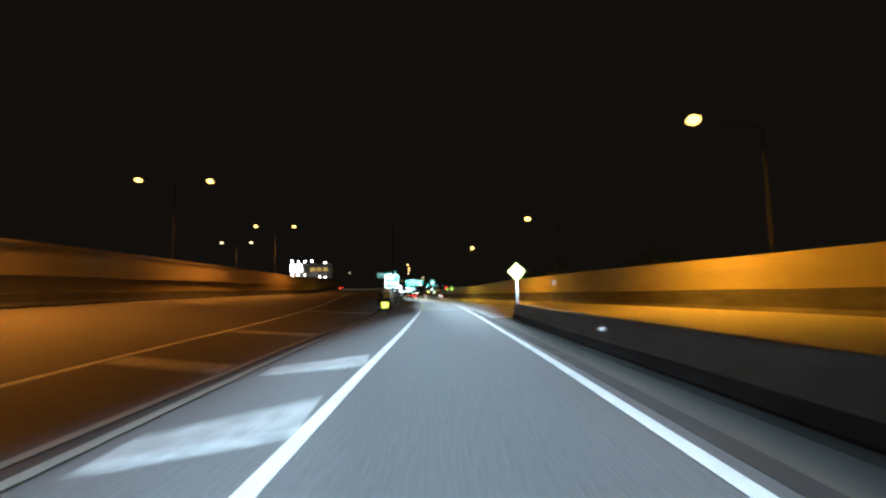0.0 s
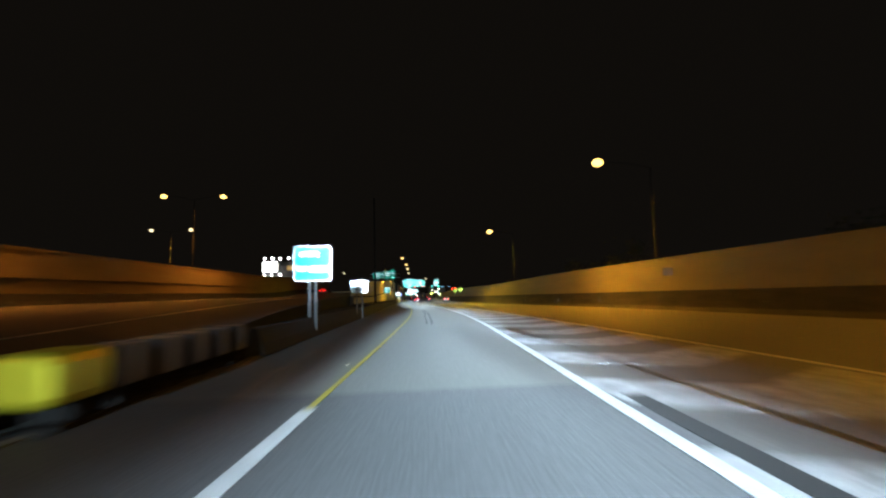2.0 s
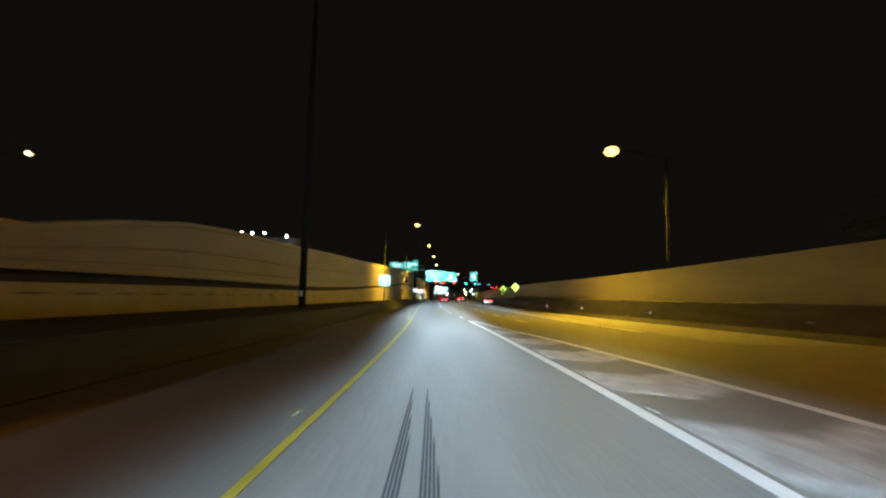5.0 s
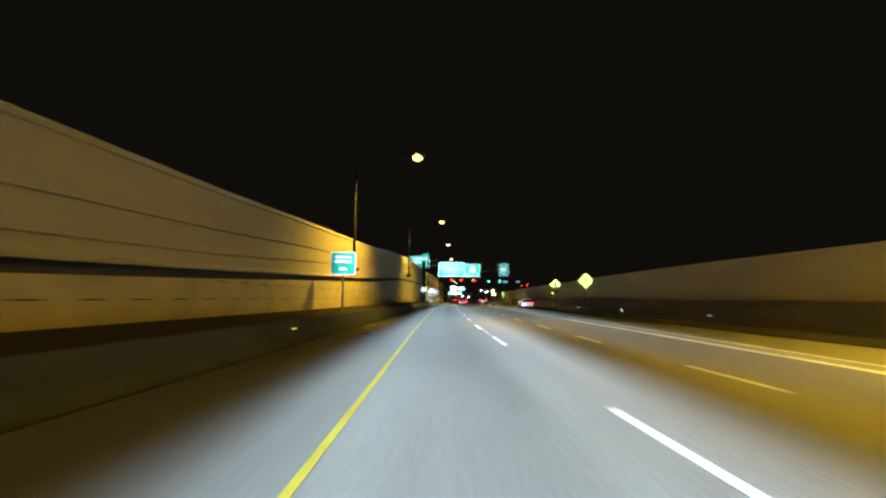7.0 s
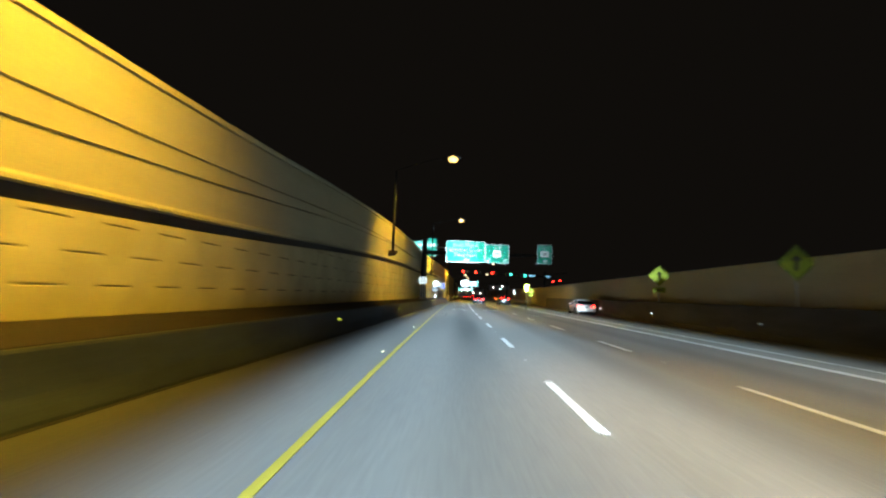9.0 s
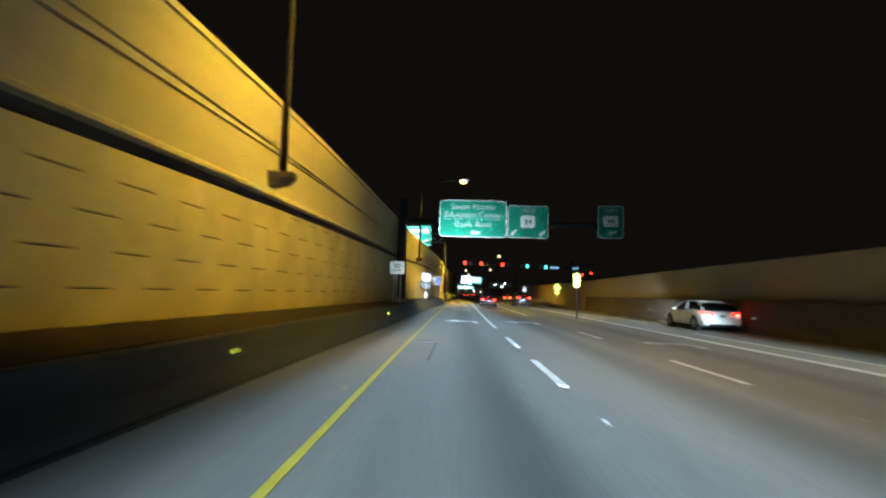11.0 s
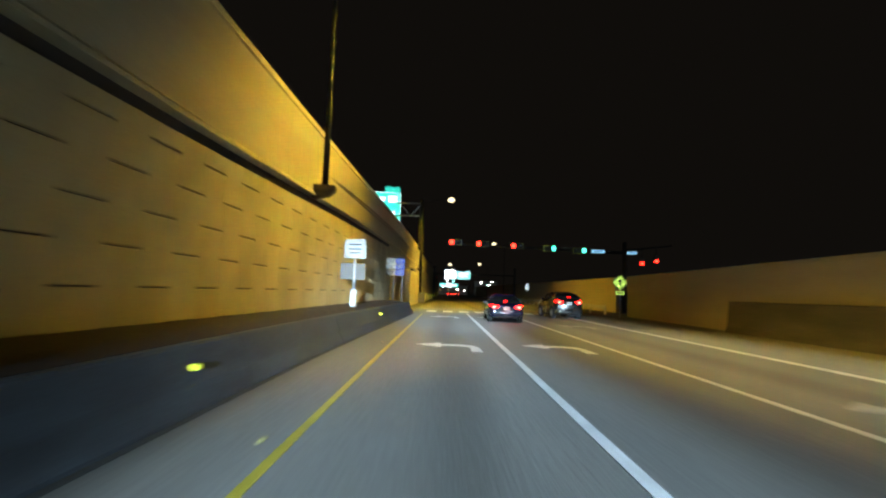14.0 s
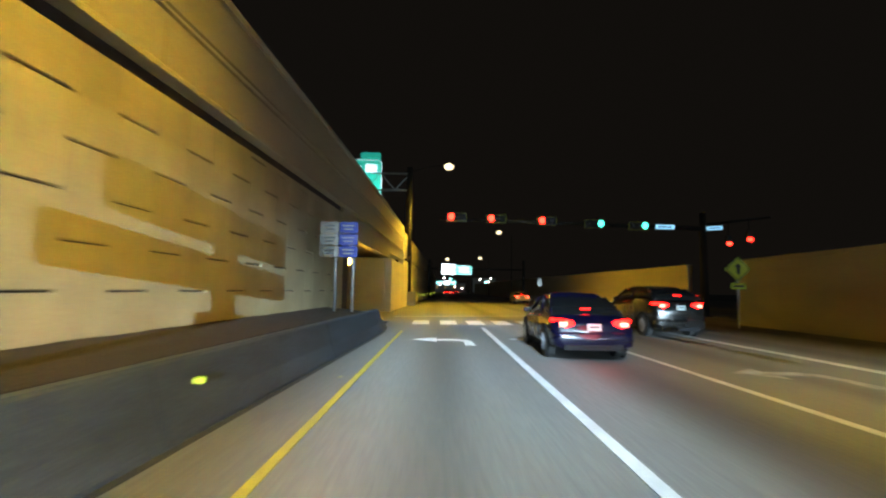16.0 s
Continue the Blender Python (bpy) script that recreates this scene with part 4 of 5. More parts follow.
put("exit_tab", rounded(1.9, 0.75, 0.12), 0.03, SIGN_GREEN, f, 1.55, 0, 2.1, "green exit tab")
bars(f, [(-0.6, 0.9, 2.6, 0.5), (1.6, 0.95, 1.1, 0.8), (-0.9, -0.1, 2.4, 0.45)], SIGN_WHITE)
arrow_plate(f, 1.5, -0.9, 1.1, 200, SIGN_WHITE)
s = thing("guide_sign", facing(-6.6, 258.45, 12.0, 4, 2.5), "green overhead sign above the elevated road", "road sign", "overhead guide signs")
f = panel(s, 4.6, 2.8, SIGN_GREEN, SIGN_WHITE, r=0.22)
bars(f, [(0, 0.6, 3.0, 0.5), (0, -0.3, 2.4, 0.45)], SIGN_WHITE)

# signs further down the road
g = thing("sign_gantry", Matrix.Translation((5.6, 297.4, 0.0)), "grey steel gantry far down the road", "gantry")
part("column", tube((0, 0, 0), (0, 0, 6.8), 0.25, 0.2, 12), DARK_STEEL, g)
part("chord", tube((0, 0, 5.2), (16.5, 0, 5.2), 0.12, 0.12, 8), DARK_STEEL, g)
part("column", tube((16.5, 0, 0), (16.5, 0, 6.8), 0.25, 0.2, 12), DARK_STEEL, g)
s = thing("guide_sign", Matrix.Translation((8.85, 297.24, 5.1)), "white overhead sign far down the road", "road sign", "far overhead signs")
bars(panel(s, 2.3, 1.8, SIGN_WHITE, SIGN_WHITE), [(0, 0.35, 1.4, 0.3), (0, -0.35, 1.4, 0.25)], SIGN_GREEN)
s = thing("guide_sign", Matrix.Translation((11.65, 297.24, 5.0)), "green overhead sign far down the road", "road sign", "far overhead signs")
bars(panel(s, 2.7, 1.55, SIGN_GREEN, SIGN_WHITE), [(0, 0.35, 1.9, 0.28), (0, -0.25, 1.9, 0.26)], SIGN_WHITE)
g = thing("sign_gantry", Matrix.Translation((5.8, 400.6, 0.0)), "grey steel gantry at the far end of the road", "gantry")
part("column", tube((0, 0, 0), (0, 0, 6.0), 0.25, 0.2, 12), DARK_STEEL, g)
part("chord", tube((0, 0, 4.4), (14, 0, 4.4), 0.12, 0.12, 8), DARK_STEEL, g)
part("column", tube((14, 0, 0), (14, 0, 6.0), 0.25, 0.2, 12), DARK_STEEL, g)
for x, mat, lab in ((8.6, SIGN_GREEN, "green"), (11.4, SIGN_WHITE, "white"), (14.0, SIGN_GREEN, "green")):
    s = thing("guide_sign", Matrix.Translation((x, 400.44, 4.3)), f"small {lab} overhead sign at the far end of the road", "road sign", "far overhead signs")
    bars(panel(s, 2.2, 1.5, mat, SIGN_WHITE), [(0, 0, 1.5, 0.4)], SIGN_WHITE if mat is SIGN_GREEN else SIGN_GREEN)


def diamond(at, side, base, label, plaque=False, arrow=True, r=0.05, turn=-7):
    s = thing("warning_sign", facing(*at, turn), label, "road sign", "warning signs")
    d = side / math.sqrt(2)
    face = put("face", [(0, -d), (d, 0), (0, d), (-d, 0)], 0.02, SIGN_YELLOW, s, 0, 0, 0)
    q = d - 0.07
    for (a, b), (c, e) in (((0, -q), (q, 0)), ((q, 0), (0, q)), ((0, q), (-q, 0)), ((-q, 0), (0, -q))):
        n = Vector((e - b, 0, a - c)).normalized() * 0.012
        put("border_line", [(a - n.x, b - n.z), (c - n.x, e - n.z), (c + n.x, e + n.z), (a + n.x, b + n.z)], 0.005, BLACK, face, 0, -0.006, 0)
    if arrow:
        arrow_plate(face, 0, 0.02, side * 0.62, -90, BLACK)
    if plaque:
        p = put("plaque", rounded(side * 0.82, side * 0.36, 0.04), 0.02, SIGN_YELLOW, s, 0, 0, -d - side * 0.24)
        bars(p, [(0, 0, side * 0.55, side * 0.12)], BLACK)
    posts(s, (0,), base - at[2], d * 0.8, r)
    return s


diamond((7.42, 28.7, 2.78), 0.80, 0.75, "yellow-green diamond warning sign on a post at the barrier end", r=0.09, turn=-1)
diamond((19.75, 165.0, 3.27), 1.05, 1.4, "yellow diamond warning sign standing above the tall barrier")
diamond((19.72, 178.1, 3.24), 0.98, 1.4, "yellow diamond warning sign with a plaque above the tall barrier", plaque=True)
diamond((19.85, 234.5, 2.62), 0.80, 0.0, "yellow-green diamond sign with a plaque before the signal pole", plaque=True)

# exit sign and white sign beside the ramp
s = thing("exit_sign", facing(-0.25, 57.5, 3.10, 1.5), "green roadside exit sign with white writing on two posts", "road sign")
f = panel(s, 1.62, 1.56, SIGN_GREEN, SIGN_WHITE, r=0.14)
bars(f, [(-0.15, 0.42, 0.85, 0.22), (0.25, -0.25, 0.8, 0.26), (-0.45, -0.22, 0.4, 0.2)], SIGN_WHITE)
posts(s, (-0.13, 0.13), -3.1, 0.6, 0.07)
s = thing("roadside_sign", facing(0.45, 73.36, 2.42, 2.5), "white rectangular sign on two steel posts", "road sign")
f = panel(s, 1.3, 0.98, SIGN_WHITE, SIGN_WHITE, r=0.08)
bars(f, [(0, 0.22, 0.8, 0.07), (0, 0.02, 0.9, 0.07), (0, -0.18, 0.7, 0.07)], BLACK)
posts(s, (-0.2, 0.2), -2.5, 0.4, 0.06)
s = thing("roadside_sign", facing(0.70, 143.2, 3.28, 3.5), "small green sign with white writing before the wall", "road sign")
f = panel(s, 1.30, 1.20, SIGN_GREEN, SIGN_WHITE, r=0.10)
bars(f, [(0, 0.34, 0.8, 0.12), (0, 0.10, 0.9, 0.12), (0, -0.28, 0.4, 0.14)], SIGN_WHITE)
posts(s, (0,), -2.6, 0.4, 0.06)
s = thing("roadside_sign", facing(2.47, 196.8, 2.89, -2), "white square sign on three short posts behind the barrier", "road sign")
f = panel(s, 0.86, 0.76, SIGN_WHITE, SIGN_WHITE, r=0.06)
bars(f, [(0, 0.17, 0.5, 0.05), (0, 0.02, 0.42, 0.05), (0, -0.14, 0.5, 0.05)], BLACK)
posts(s, (-0.2, 0.0, 0.2), -2.05, 0.2, 0.05)
s = thing("roadside_sign", facing(3.05, 216.3, 2.98, -2), "white square sign above a grey sign seen from behind", "road sign")
f = panel(s, 0.80, 0.72, SIGN_WHITE, SIGN_WHITE, r=0.06)
bars(f, [(0, 0.15, 0.46, 0.05), (0, -0.02, 0.5, 0.05), (0, -0.16, 0.4, 0.05)], BLACK)
put("rear_panel", rounded(0.92, 0.60, 0.05), 0.02, SIGN_BACK, s, -0.06, 0.05, -0.84, "grey back of another sign")
posts(s, (0.0,), -2.15, 0.2, 0.06)
part("post_sleeve", box((0.24, 0.16, 0.62), (0.0, 0.08, -1.82), 0.02), STEEL, s)
s = thing("service_sign", facing(3.65, 226.8, 2.86, -3), "board of three white and three blue panels on two posts", "road sign")
for i, z in enumerate((0.34, 0.0, -0.34)):
    for x, mat, lab in ((-0.27, SIGN_WHITE, "white panel"), (0.27, SIGN_BLUE, "blue panel")):
        f = put("panel", rounded(0.52, 0.31, 0.05), 0.02, mat, s, x, 0, z, lab)
        bars(f, [(0, 0.05, 0.34, 0.035), (0, -0.05, 0.26, 0.035)], SIGN_BACK if mat is SIGN_WHITE else SIGN_WHITE)
posts(s, (-0.08, 0.41), -2.0, 0.4, 0.045)
s = thing("wall_sign", facing(24.4, 71.8, 2.98, -4), "small white sign fixed on the boundary wall", "road sign", "wall signs")
panel(s, 0.75, 0.62, SIGN_WHITE, SIGN_WHITE, r=0.05)
s = thing("wall_sign", facing(23.85, 291.7, 2.97, -2), "small white sign fixed on the far boundary wall", "road sign", "wall signs")
panel(s, 1.0, 1.2, SIGN_WHITE, SIGN_WHITE, r=0.05)

# yellow marker on a pedestal at the lane split
# dull yellow: the beams missing this marker is put into its colour
DIM_YELLOW = sheeting("yellow_marker_sheeting", (0.22, 0.22, 0.025))
s = thing("object_marker", facing(14.25, 201.6, 0, -5), "three stacked yellow warning panels on a steel post", "road sign")
part("base_plate", box((0.24, 0.24, 0.03), (0, 0.08, 0.015), 0.006), DARK_STEEL, s)
part("post", tube((0, 0.08, 0.02), (0, 0.08, 2.9), 0.045, 0.045, 10), DARK_STEEL, s, smooth=True)
for z in (2.27, 2.57, 2.87):
    put("marker_panel", rounded(0.46, 0.28, 0.13), 0.03, DIM_YELLOW, s, 0, 0, z)

# crash cushion at the nose of the gore
c = thing("crash_cushion", facing(-0.78, 42.0, 0, 2), "yellow-nosed crash cushion with grey steel bays at the gore", "crash cushion")
bm = box((0.80, 1.25, 0.66), (0, 0.62, 0.64), 0.14)
part("nose", bm, CUSHION_YELLOW, c, "bright yellow plastic nose", smooth=False)
put("nose_plate", rounded(0.56, 0.46, 0.08), 0.012, CUSHION_YELLOW, c, 0, -0.012, 0.66, "bright yellow reflective plate")
part("foot", box((0.50, 0.30, 0.34), (0, 0.70, 0.17), 0.02), DARK_STEEL, c)
for k in range(5):
    part("bay", box((0.72, 1.15, 0.60), (0.05 * k, 1.9 + 1.2 * k, 0.62), 0.04), SIGN_BACK, c)
    part("diaphragm", box((0.84, 0.06, 0.82), (0.05 * k, 1.3 + 1.2 * k, 0.52), 0.01), DARK_STEEL, c)
    part("foot", box((0.46, 0.12, 0.30), (0.05 * k, 1.3 + 1.2 * k, 0.15), 0.01), DARK_STEEL, c)
part("cushion_track", box((0.4, 7.4, 0.08), (0.08, 3.9, 0.04), 0.01), DARK_STEEL, c)


# ------------------------------------------------------------------ traffic signals
def glow(name, colour, strength):
    return material(name, tuple(0.5 * v for v in colour), 0.4, bump=0.0, emit=colour, emit_strength=strength)


RED_LIGHT, GREEN_LIGHT, AMBER_LIGHT = glow("lit_red_lens", (1.0, 0.012, 0.006), 22), glow("lit_green_lens", (0.06, 1.0, 0.72), 5), glow("lit_amber_lens", (1.0, 0.62, 0.20), 9)
TAIL_LIGHT = glow("lit_tail_lamp", (1.0, 0.005, 0.003), 14)
LIT_BOARD = glow("lit_street_name_board", (0.30, 0.68, 1.0), 1.1)
PLATE_LIGHT = material("number_plate", (0.28, 0.33, 0.33), 0.5, bump=0.0)
SIGNAL_YELLOW = material("signal_backplate_border", (0.55, 0.50, 0.02), 0.5, bump=0.0)


def signal_head(x, y, z, lit, label):
    s = thing("traffic_signal", Matrix.Translation((x, y, z)), label, "traffic light", "signals on the mast arm")
    h = part("housing", box((1.12, 0.22, 0.40), (0, 0, 0), 0.03), BLACK, s)
    put("backplate", rounded(1.30, 0.56, 0.06), 0.012, BLACK, s, 0, 0.06, 0)
    for a, b, w, hh in ((0, 0.273, 1.26, 0.016), (0, -0.273, 1.26, 0.016), (-0.642, 0, 0.016, 0.5), (0.642, 0, 0.016, 0.5)):
        put("border_strip", [(-w / 2, -hh / 2), (w / 2, -hh / 2), (w / 2, hh / 2), (-w / 2, hh / 2)], 0.006, SIGNAL_YELLOW, s, a, 0.052, b)
    for k, dx in enumerate((-0.35, 0.0, 0.35)):
        on = (lit == "red" and k == 0) or (lit == "green" and k == 2)
        bm = bmesh.new()
        bmesh.ops.create_uvsphere(bm, u_segments=14, v_segments=8, radius=1.0, matrix=Matrix.Translation((dx, -0.11, 0)) @ Matrix.Diagonal((0.22, 0.07, 0.22, 1)))
        part("lens", bm, (RED_LIGHT if lit == "red" else GREEN_LIGHT) if on else BLACK, h, f"lit {lit} lens" if on else "", smooth=True)
        bm = tube((dx, -0.11, 0), (dx, -0.20, 0.0), 0.225, 0.225, 14, caps=False)
        part("visor", bm, BLACK, h)
    part("hanger", box((0.08, 0.10, 0.5), (0, 0.2, 0.05), 0.01), DARK_STEEL, s)
    return s


mast = thing("signal_mast", Matrix.Translation((24.3, 245.0, -0.3)), "dark steel signal pole with a long mast arm over the crossing", "signal pole")
part("pole", tube((0, 0, 0), (0, 0, 7.2), 0.26, 0.18, 16), DARK_STEEL, mast, smooth=True)
part("mast_arm", tube((0, 0, 6.15), (-17.6, 0, 6.5), 0.16, 0.07, 12), DARK_STEEL, mast, smooth=True)
part("base_plate", box((0.7, 0.7, 0.08), (0, 0, 0.34), 0.01), DARK_STEEL, mast)
for x, z in ((7.77, 6.30), (10.40, 6.23), (13.75, 6.14)):
    signal_head(x, 244.7, z, "red", "black horizontal traffic signal with its red lens lit")
for x, z in ((16.92, 6.01), (19.85, 5.92)):
    signal_head(x, 244.7, z, "green", "black horizontal traffic signal with its green lens lit")
s = thing("street_name_sign", Matrix.Translation((21.6, 244.7, 5.88)), "lit pale blue street name board hung from the mast arm", "street sign", "street name boards")
bars(panel(s, 1.35, 0.36, LIT_BOARD, SIGN_BACK, r=0.04), [(0, 0, 0.9, 0.08)], SIGN_GREEN)
s = thing("street_name_sign", Matrix.Translation((24.85, 244.6, 5.85)) @ Matrix.Rotation(radians(-35), 4, "Z"), "lit pale blue street name board on the signal pole", "street sign", "street name boards")
bars(panel(s, 1.0, 0.34, LIT_BOARD, SIGN_BACK, r=0.04), [(0, 0, 0.7, 0.07)], SIGN_GREEN)
for x, z in ((25.95, 5.05), (27.35, 5.35)):
    s = thing("traffic_signal", Matrix.Translation((x, 244.9, z)), "small traffic signal for the side street with a lit lens", "traffic light", "side street signals")
    part("housing", box((0.3, 0.2, 0.75), (0, 0, 0), 0.03), BLACK, s)
    part("lens", box((0.34, 0.1, 0.22), (0, -0.1, -0.2), 0.04), RED_LIGHT, s)
    part("hanger", tube((0, 0, 0.35), (0, 0, 1.3), 0.03, 0.03, 6), DARK_STEEL, s)
part("side_arm", tube((0, 0, 6.4), (4.6, 0, 7.0), 0.10, 0.07, 10), DARK_STEEL, mast)
s = thing("bridge_lamp", Matrix.Translation((2.0, 237.6, 2.86)), "lit warm lamp hung below the bridge girders", "lamp")
part("stem", tube((0, 0, 0.12), (0, 0, 1.10), 0.025, 0.025, 8), DARK_STEEL, s)
part("cap", tube((0, 0, 0.06), (0, 0, 0.16), 0.17, 0.06, 14), DARK_STEEL, s)
bm = bmesh.new()
bmesh.ops.create_uvsphere(bm, u_segments=14, v_segments=10, radius=0.19)
part("lens", bm, AMBER_LIGHT, s, "glowing warm lens", smooth=True)
lamp("bridge_lamp_light", "POINT", 420, LIGHT_SODIUM, pose(2.0, 237.6, 2.62), radius=0.12)

# reflectors on the barriers
def reflector(x, y, z, mat, label, w=0.10, h=0.10, turn=0.0):
    ob = tagged(link("reflector", box((w, 0.08, h), (0, 0, 0), 0.012), mat), label, "reflector", "barrier reflectors")
    ob.matrix_world = pose(x, y, z, 0, 0, turn)


for y in (40, 51, 62, 73, 84, 95, 107, 119, 131, 143, 155, 167, 179, 191, 203):
    reflector(right_barrier(y) + 0.10, y, 0.70, REFLECTOR, "small white reflector on the tall barrier", 0.16, turn=-9)
for y in (2.0, 12.0, 28.8):
    reflector(ramp_barrier(y) + 0.12, y, 0.55, REFLECTOR, "small white reflector on the ramp barrier", 0.14, turn=-9)
YELLOW_REFLECTOR = sheeting("yellow_reflector", (0.60, 0.56, 0.04))
for y in (133.5, 147.7, 161.9, 176.1, 190.3, 204.5, 218.7):
    reflector(left_barrier(y) - 0.14, y, 0.50, YELLOW_REFLECTOR, "small yellow reflector on the low barrier beside the lane", 0.15, 0.08, turn=9)
for k in range(7):
    y = 262 + 9 * k
    s = thing("delineator", Matrix.Translation((far_face(y) + 0.85, y, 0)), "short post with a yellow reflector by the far wall", "delineator", "delineators beyond the crossing")
    part("post", tube((0, 0, 0), (0, 0, 1.0), 0.04, 0.04, 8), BLACK, s)
    part("reflector", box((0.12, 0.03, 0.16), (0, -0.04, 0.92), 0.01), YELLOW_REFLECTOR, s)


# ------------------------------------------------------------------ cars
TYRE = material("tyre_rubber", (0.02, 0.02, 0.02), 0.85, bump=0.1)
RIM = material("alloy_rim", (0.13, 0.13, 0.14), 0.4, 0.6, bump=0.0)
CAR_GLASS = material("tinted_car_glass", (0.004, 0.0045, 0.005), 0.08, bump=0.0, grain=0.0, stain=0.0, gloss=0.06)
TRIM_BLACK = material("black_car_trim", (0.010, 0.010, 0.011), 0.7, bump=0.0, gloss=0.04)
LAMP_CORE = glow("bright_lamp_core", (1.0, 0.22, 0.14), 7)


def loft(sections, bm=None, caps=True):
    """A closed skin over rings of (x, y, z) points."""
    bm = bm or bmesh.new()
    rings = [[bm.verts.new(p) for p in r] for r in sections]
    n = len(rings[0])
    for a, b in zip(rings, rings[1:]):
        for i in range(n):
            j = (i + 1) % n
            bm.faces.new((a[i], a[j], b[j], b[i]))
    if caps:
        bm.faces.new(list(reversed(rings[0])))
        bm.faces.new(rings[-1])
    bmesh.ops.recalc_face_normals(bm, faces=bm.faces)
    return bm


def ring(y, zb, zt, w, tuck=0.9, crown=0.03, round_=0.10):
    """A rounded cross-section, wider at its waist than at sill and top."""
    zm = zb + (zt - zb) * 0.55
    half = [(0.0, zb), (w * 0.80, zb), (w * 0.97, zb + round_), (w, zm), (w * 0.985, zt - round_ * 1.2), (w * tuck, zt - round_ * 0.25), (w * tuck * 0.8, zt), (0.0, zt + crown)]
    return [(x, y, z) for x, z in half] + [(-x, y, z) for x, z in reversed(half[1:-1])]


def car(name, at, turn, paint, label, high=0.0, hatch=False, brake=True, group="cars", lit=None):
    """A passenger car that heads along +y; its rear is at y = 0."""
    c = thing(name, Matrix.Translation(at) @ Matrix.Rotation(radians(turn), 4, "Z"), label, "car", group)
    L, W = 4.75, 0.91
    h = high
    deck = 0.98 + h if not hatch else 1.02 + h
    prof = [(0.0, 0.42, 0.72, 0.80), (0.05, 0.30, 0.86, 0.86), (0.22, 0.24, 0.95, 0.90), (0.7, 0.22, deck, W), (1.5, 0.20, deck + 0.01, W), (2.6, 0.20, 0.96 + h, W), (3.3, 0.20, 0.93 + h, W), (4.0, 0.21, 0.83 + h * 0.9, 0.89), (4.45, 0.24, 0.72 + h * 0.8, 0.84), (4.70, 0.30, 0.62 + h * 0.6, 0.74), (4.75, 0.36, 0.55 + h * 0.5, 0.66)]
    body = part("body", loft([ring(y, zb, zt + (h * 0.9 if y < 0.6 else 0), w) for y, zb, zt, w in prof]), paint, c, smooth=True)
    roof = 1.43 + h
    r0 = 0.55 if not hatch else 0.10
    cabin = [(r0, deck - 0.02, deck + 0.02, 0.80), (r0 + 0.30, deck - 0.05, deck + 0.22, 0.76), (r0 + 0.75, deck - 0.05, roof - 0.08, 0.69), (r0 + 1.2, deck - 0.05, roof - 0.01, 0.66), (2.3, deck - 0.05, roof - 0.01, 0.66), (2.75, deck - 0.05, roof - 0.10, 0.67), (3.25, 0.90 + h, 1.14 + h, 0.73), (3.60, 0.86 + h, 0.94 + h, 0.78)]
    glass = bmesh.new()
    loft([[(w + 0.09 if k in (1, 2) else w, 0, 0) and p for k, p in enumerate([(0, y, zb), (w + (0.11 if zt - zb > 0.3 else 0.03), y, zb), (w + 0.02, y, zt - 0.04), (w * 0.9, y, zt), (0, y, zt + 0.02), (-w * 0.9, y, zt), (-w - 0.02, y, zt - 0.04), (-w - (0.11 if zt - zb > 0.3 else 0.03), y, zb)])] for y, zb, zt, w in cabin], glass)
    part("cabin_glass", glass, CAR_GLASS, c, "dark tinted windows", smooth=True)
    top = [(r0 + 0.80, roof - 0.065, 0.62), (r0 + 1.2, roof + 0.012, 0.63), (1.9, roof + 0.03, 0.63), (2.35, roof + 0.012, 0.63), (2.72, roof - 0.07, 0.62)]
    part("roof", loft([[(w, y, z - 0.03), (w * 0.92, y, z + 0.015), (0, y, z + 0.03), (-w * 0.92, y, z + 0.015), (-w, y, z - 0.03)] for y, z, w in top]), paint, c, smooth=True)
    for s in (-1, 1):
        for a, b in (((s * 0.80, r0 + 0.05, deck), (s * 0.66, r0 + 0.80, roof - 0.07)), ((s * 0.79, 3.30, 1.02 + h), (s * 0.64, 2.70, roof - 0.07)), ((s * 0.80, 1.95, deck), (s * 0.68, 1.95, roof - 0.05))):
            part("pillar", tube(a, b, 0.045, 0.04, 8), paint, c, smooth=True)
        m = part("mirror", box((0.20, 0.12, 0.13), (s * 0.98, 2.95, 1.00 + h), 0.04), paint, c)
        part("door_seam", box((0.012, 0.012, 0.55), (s * 0.905, 1.75, 0.62 + h / 2), 0.0), TRIM_BLACK, c)
        part("sill", box((0.05, 2.1, 0.10), (s * 0.86, 2.25, 0.23), 0.02), TRIM_BLACK, c)
        for y in (0.92, 3.72):
            r = 0.335 + h * 0.15
            w = part("wheel", tube((s * 0.70, y, r), (s * 0.925, y, r), r, r, 28), TYRE, c, smooth=False)
            part("rim", tube((s * 0.90, y, r), (s * 0.935, y, r), r * 0.68, r * 0.60, 20), RIM, w)
            for k in range(5):
                a = 2 * math.pi * k / 5
                part("spoke", box((0.02, 0.05, r * 0.55), (s * 0.945, y + math.sin(a) * r * 0.3, r + math.cos(a) * r * 0.3), 0.0, m=Matrix.Rotation(-a, 4, "X")), RIM, w)
            part("wheel_arch", tube((s * 0.86, y, r + 0.02), (s * 0.918, y, r + 0.02), r + 0.075, r + 0.07, 24), TRIM_BLACK, c)
        zl = 0.80 + h
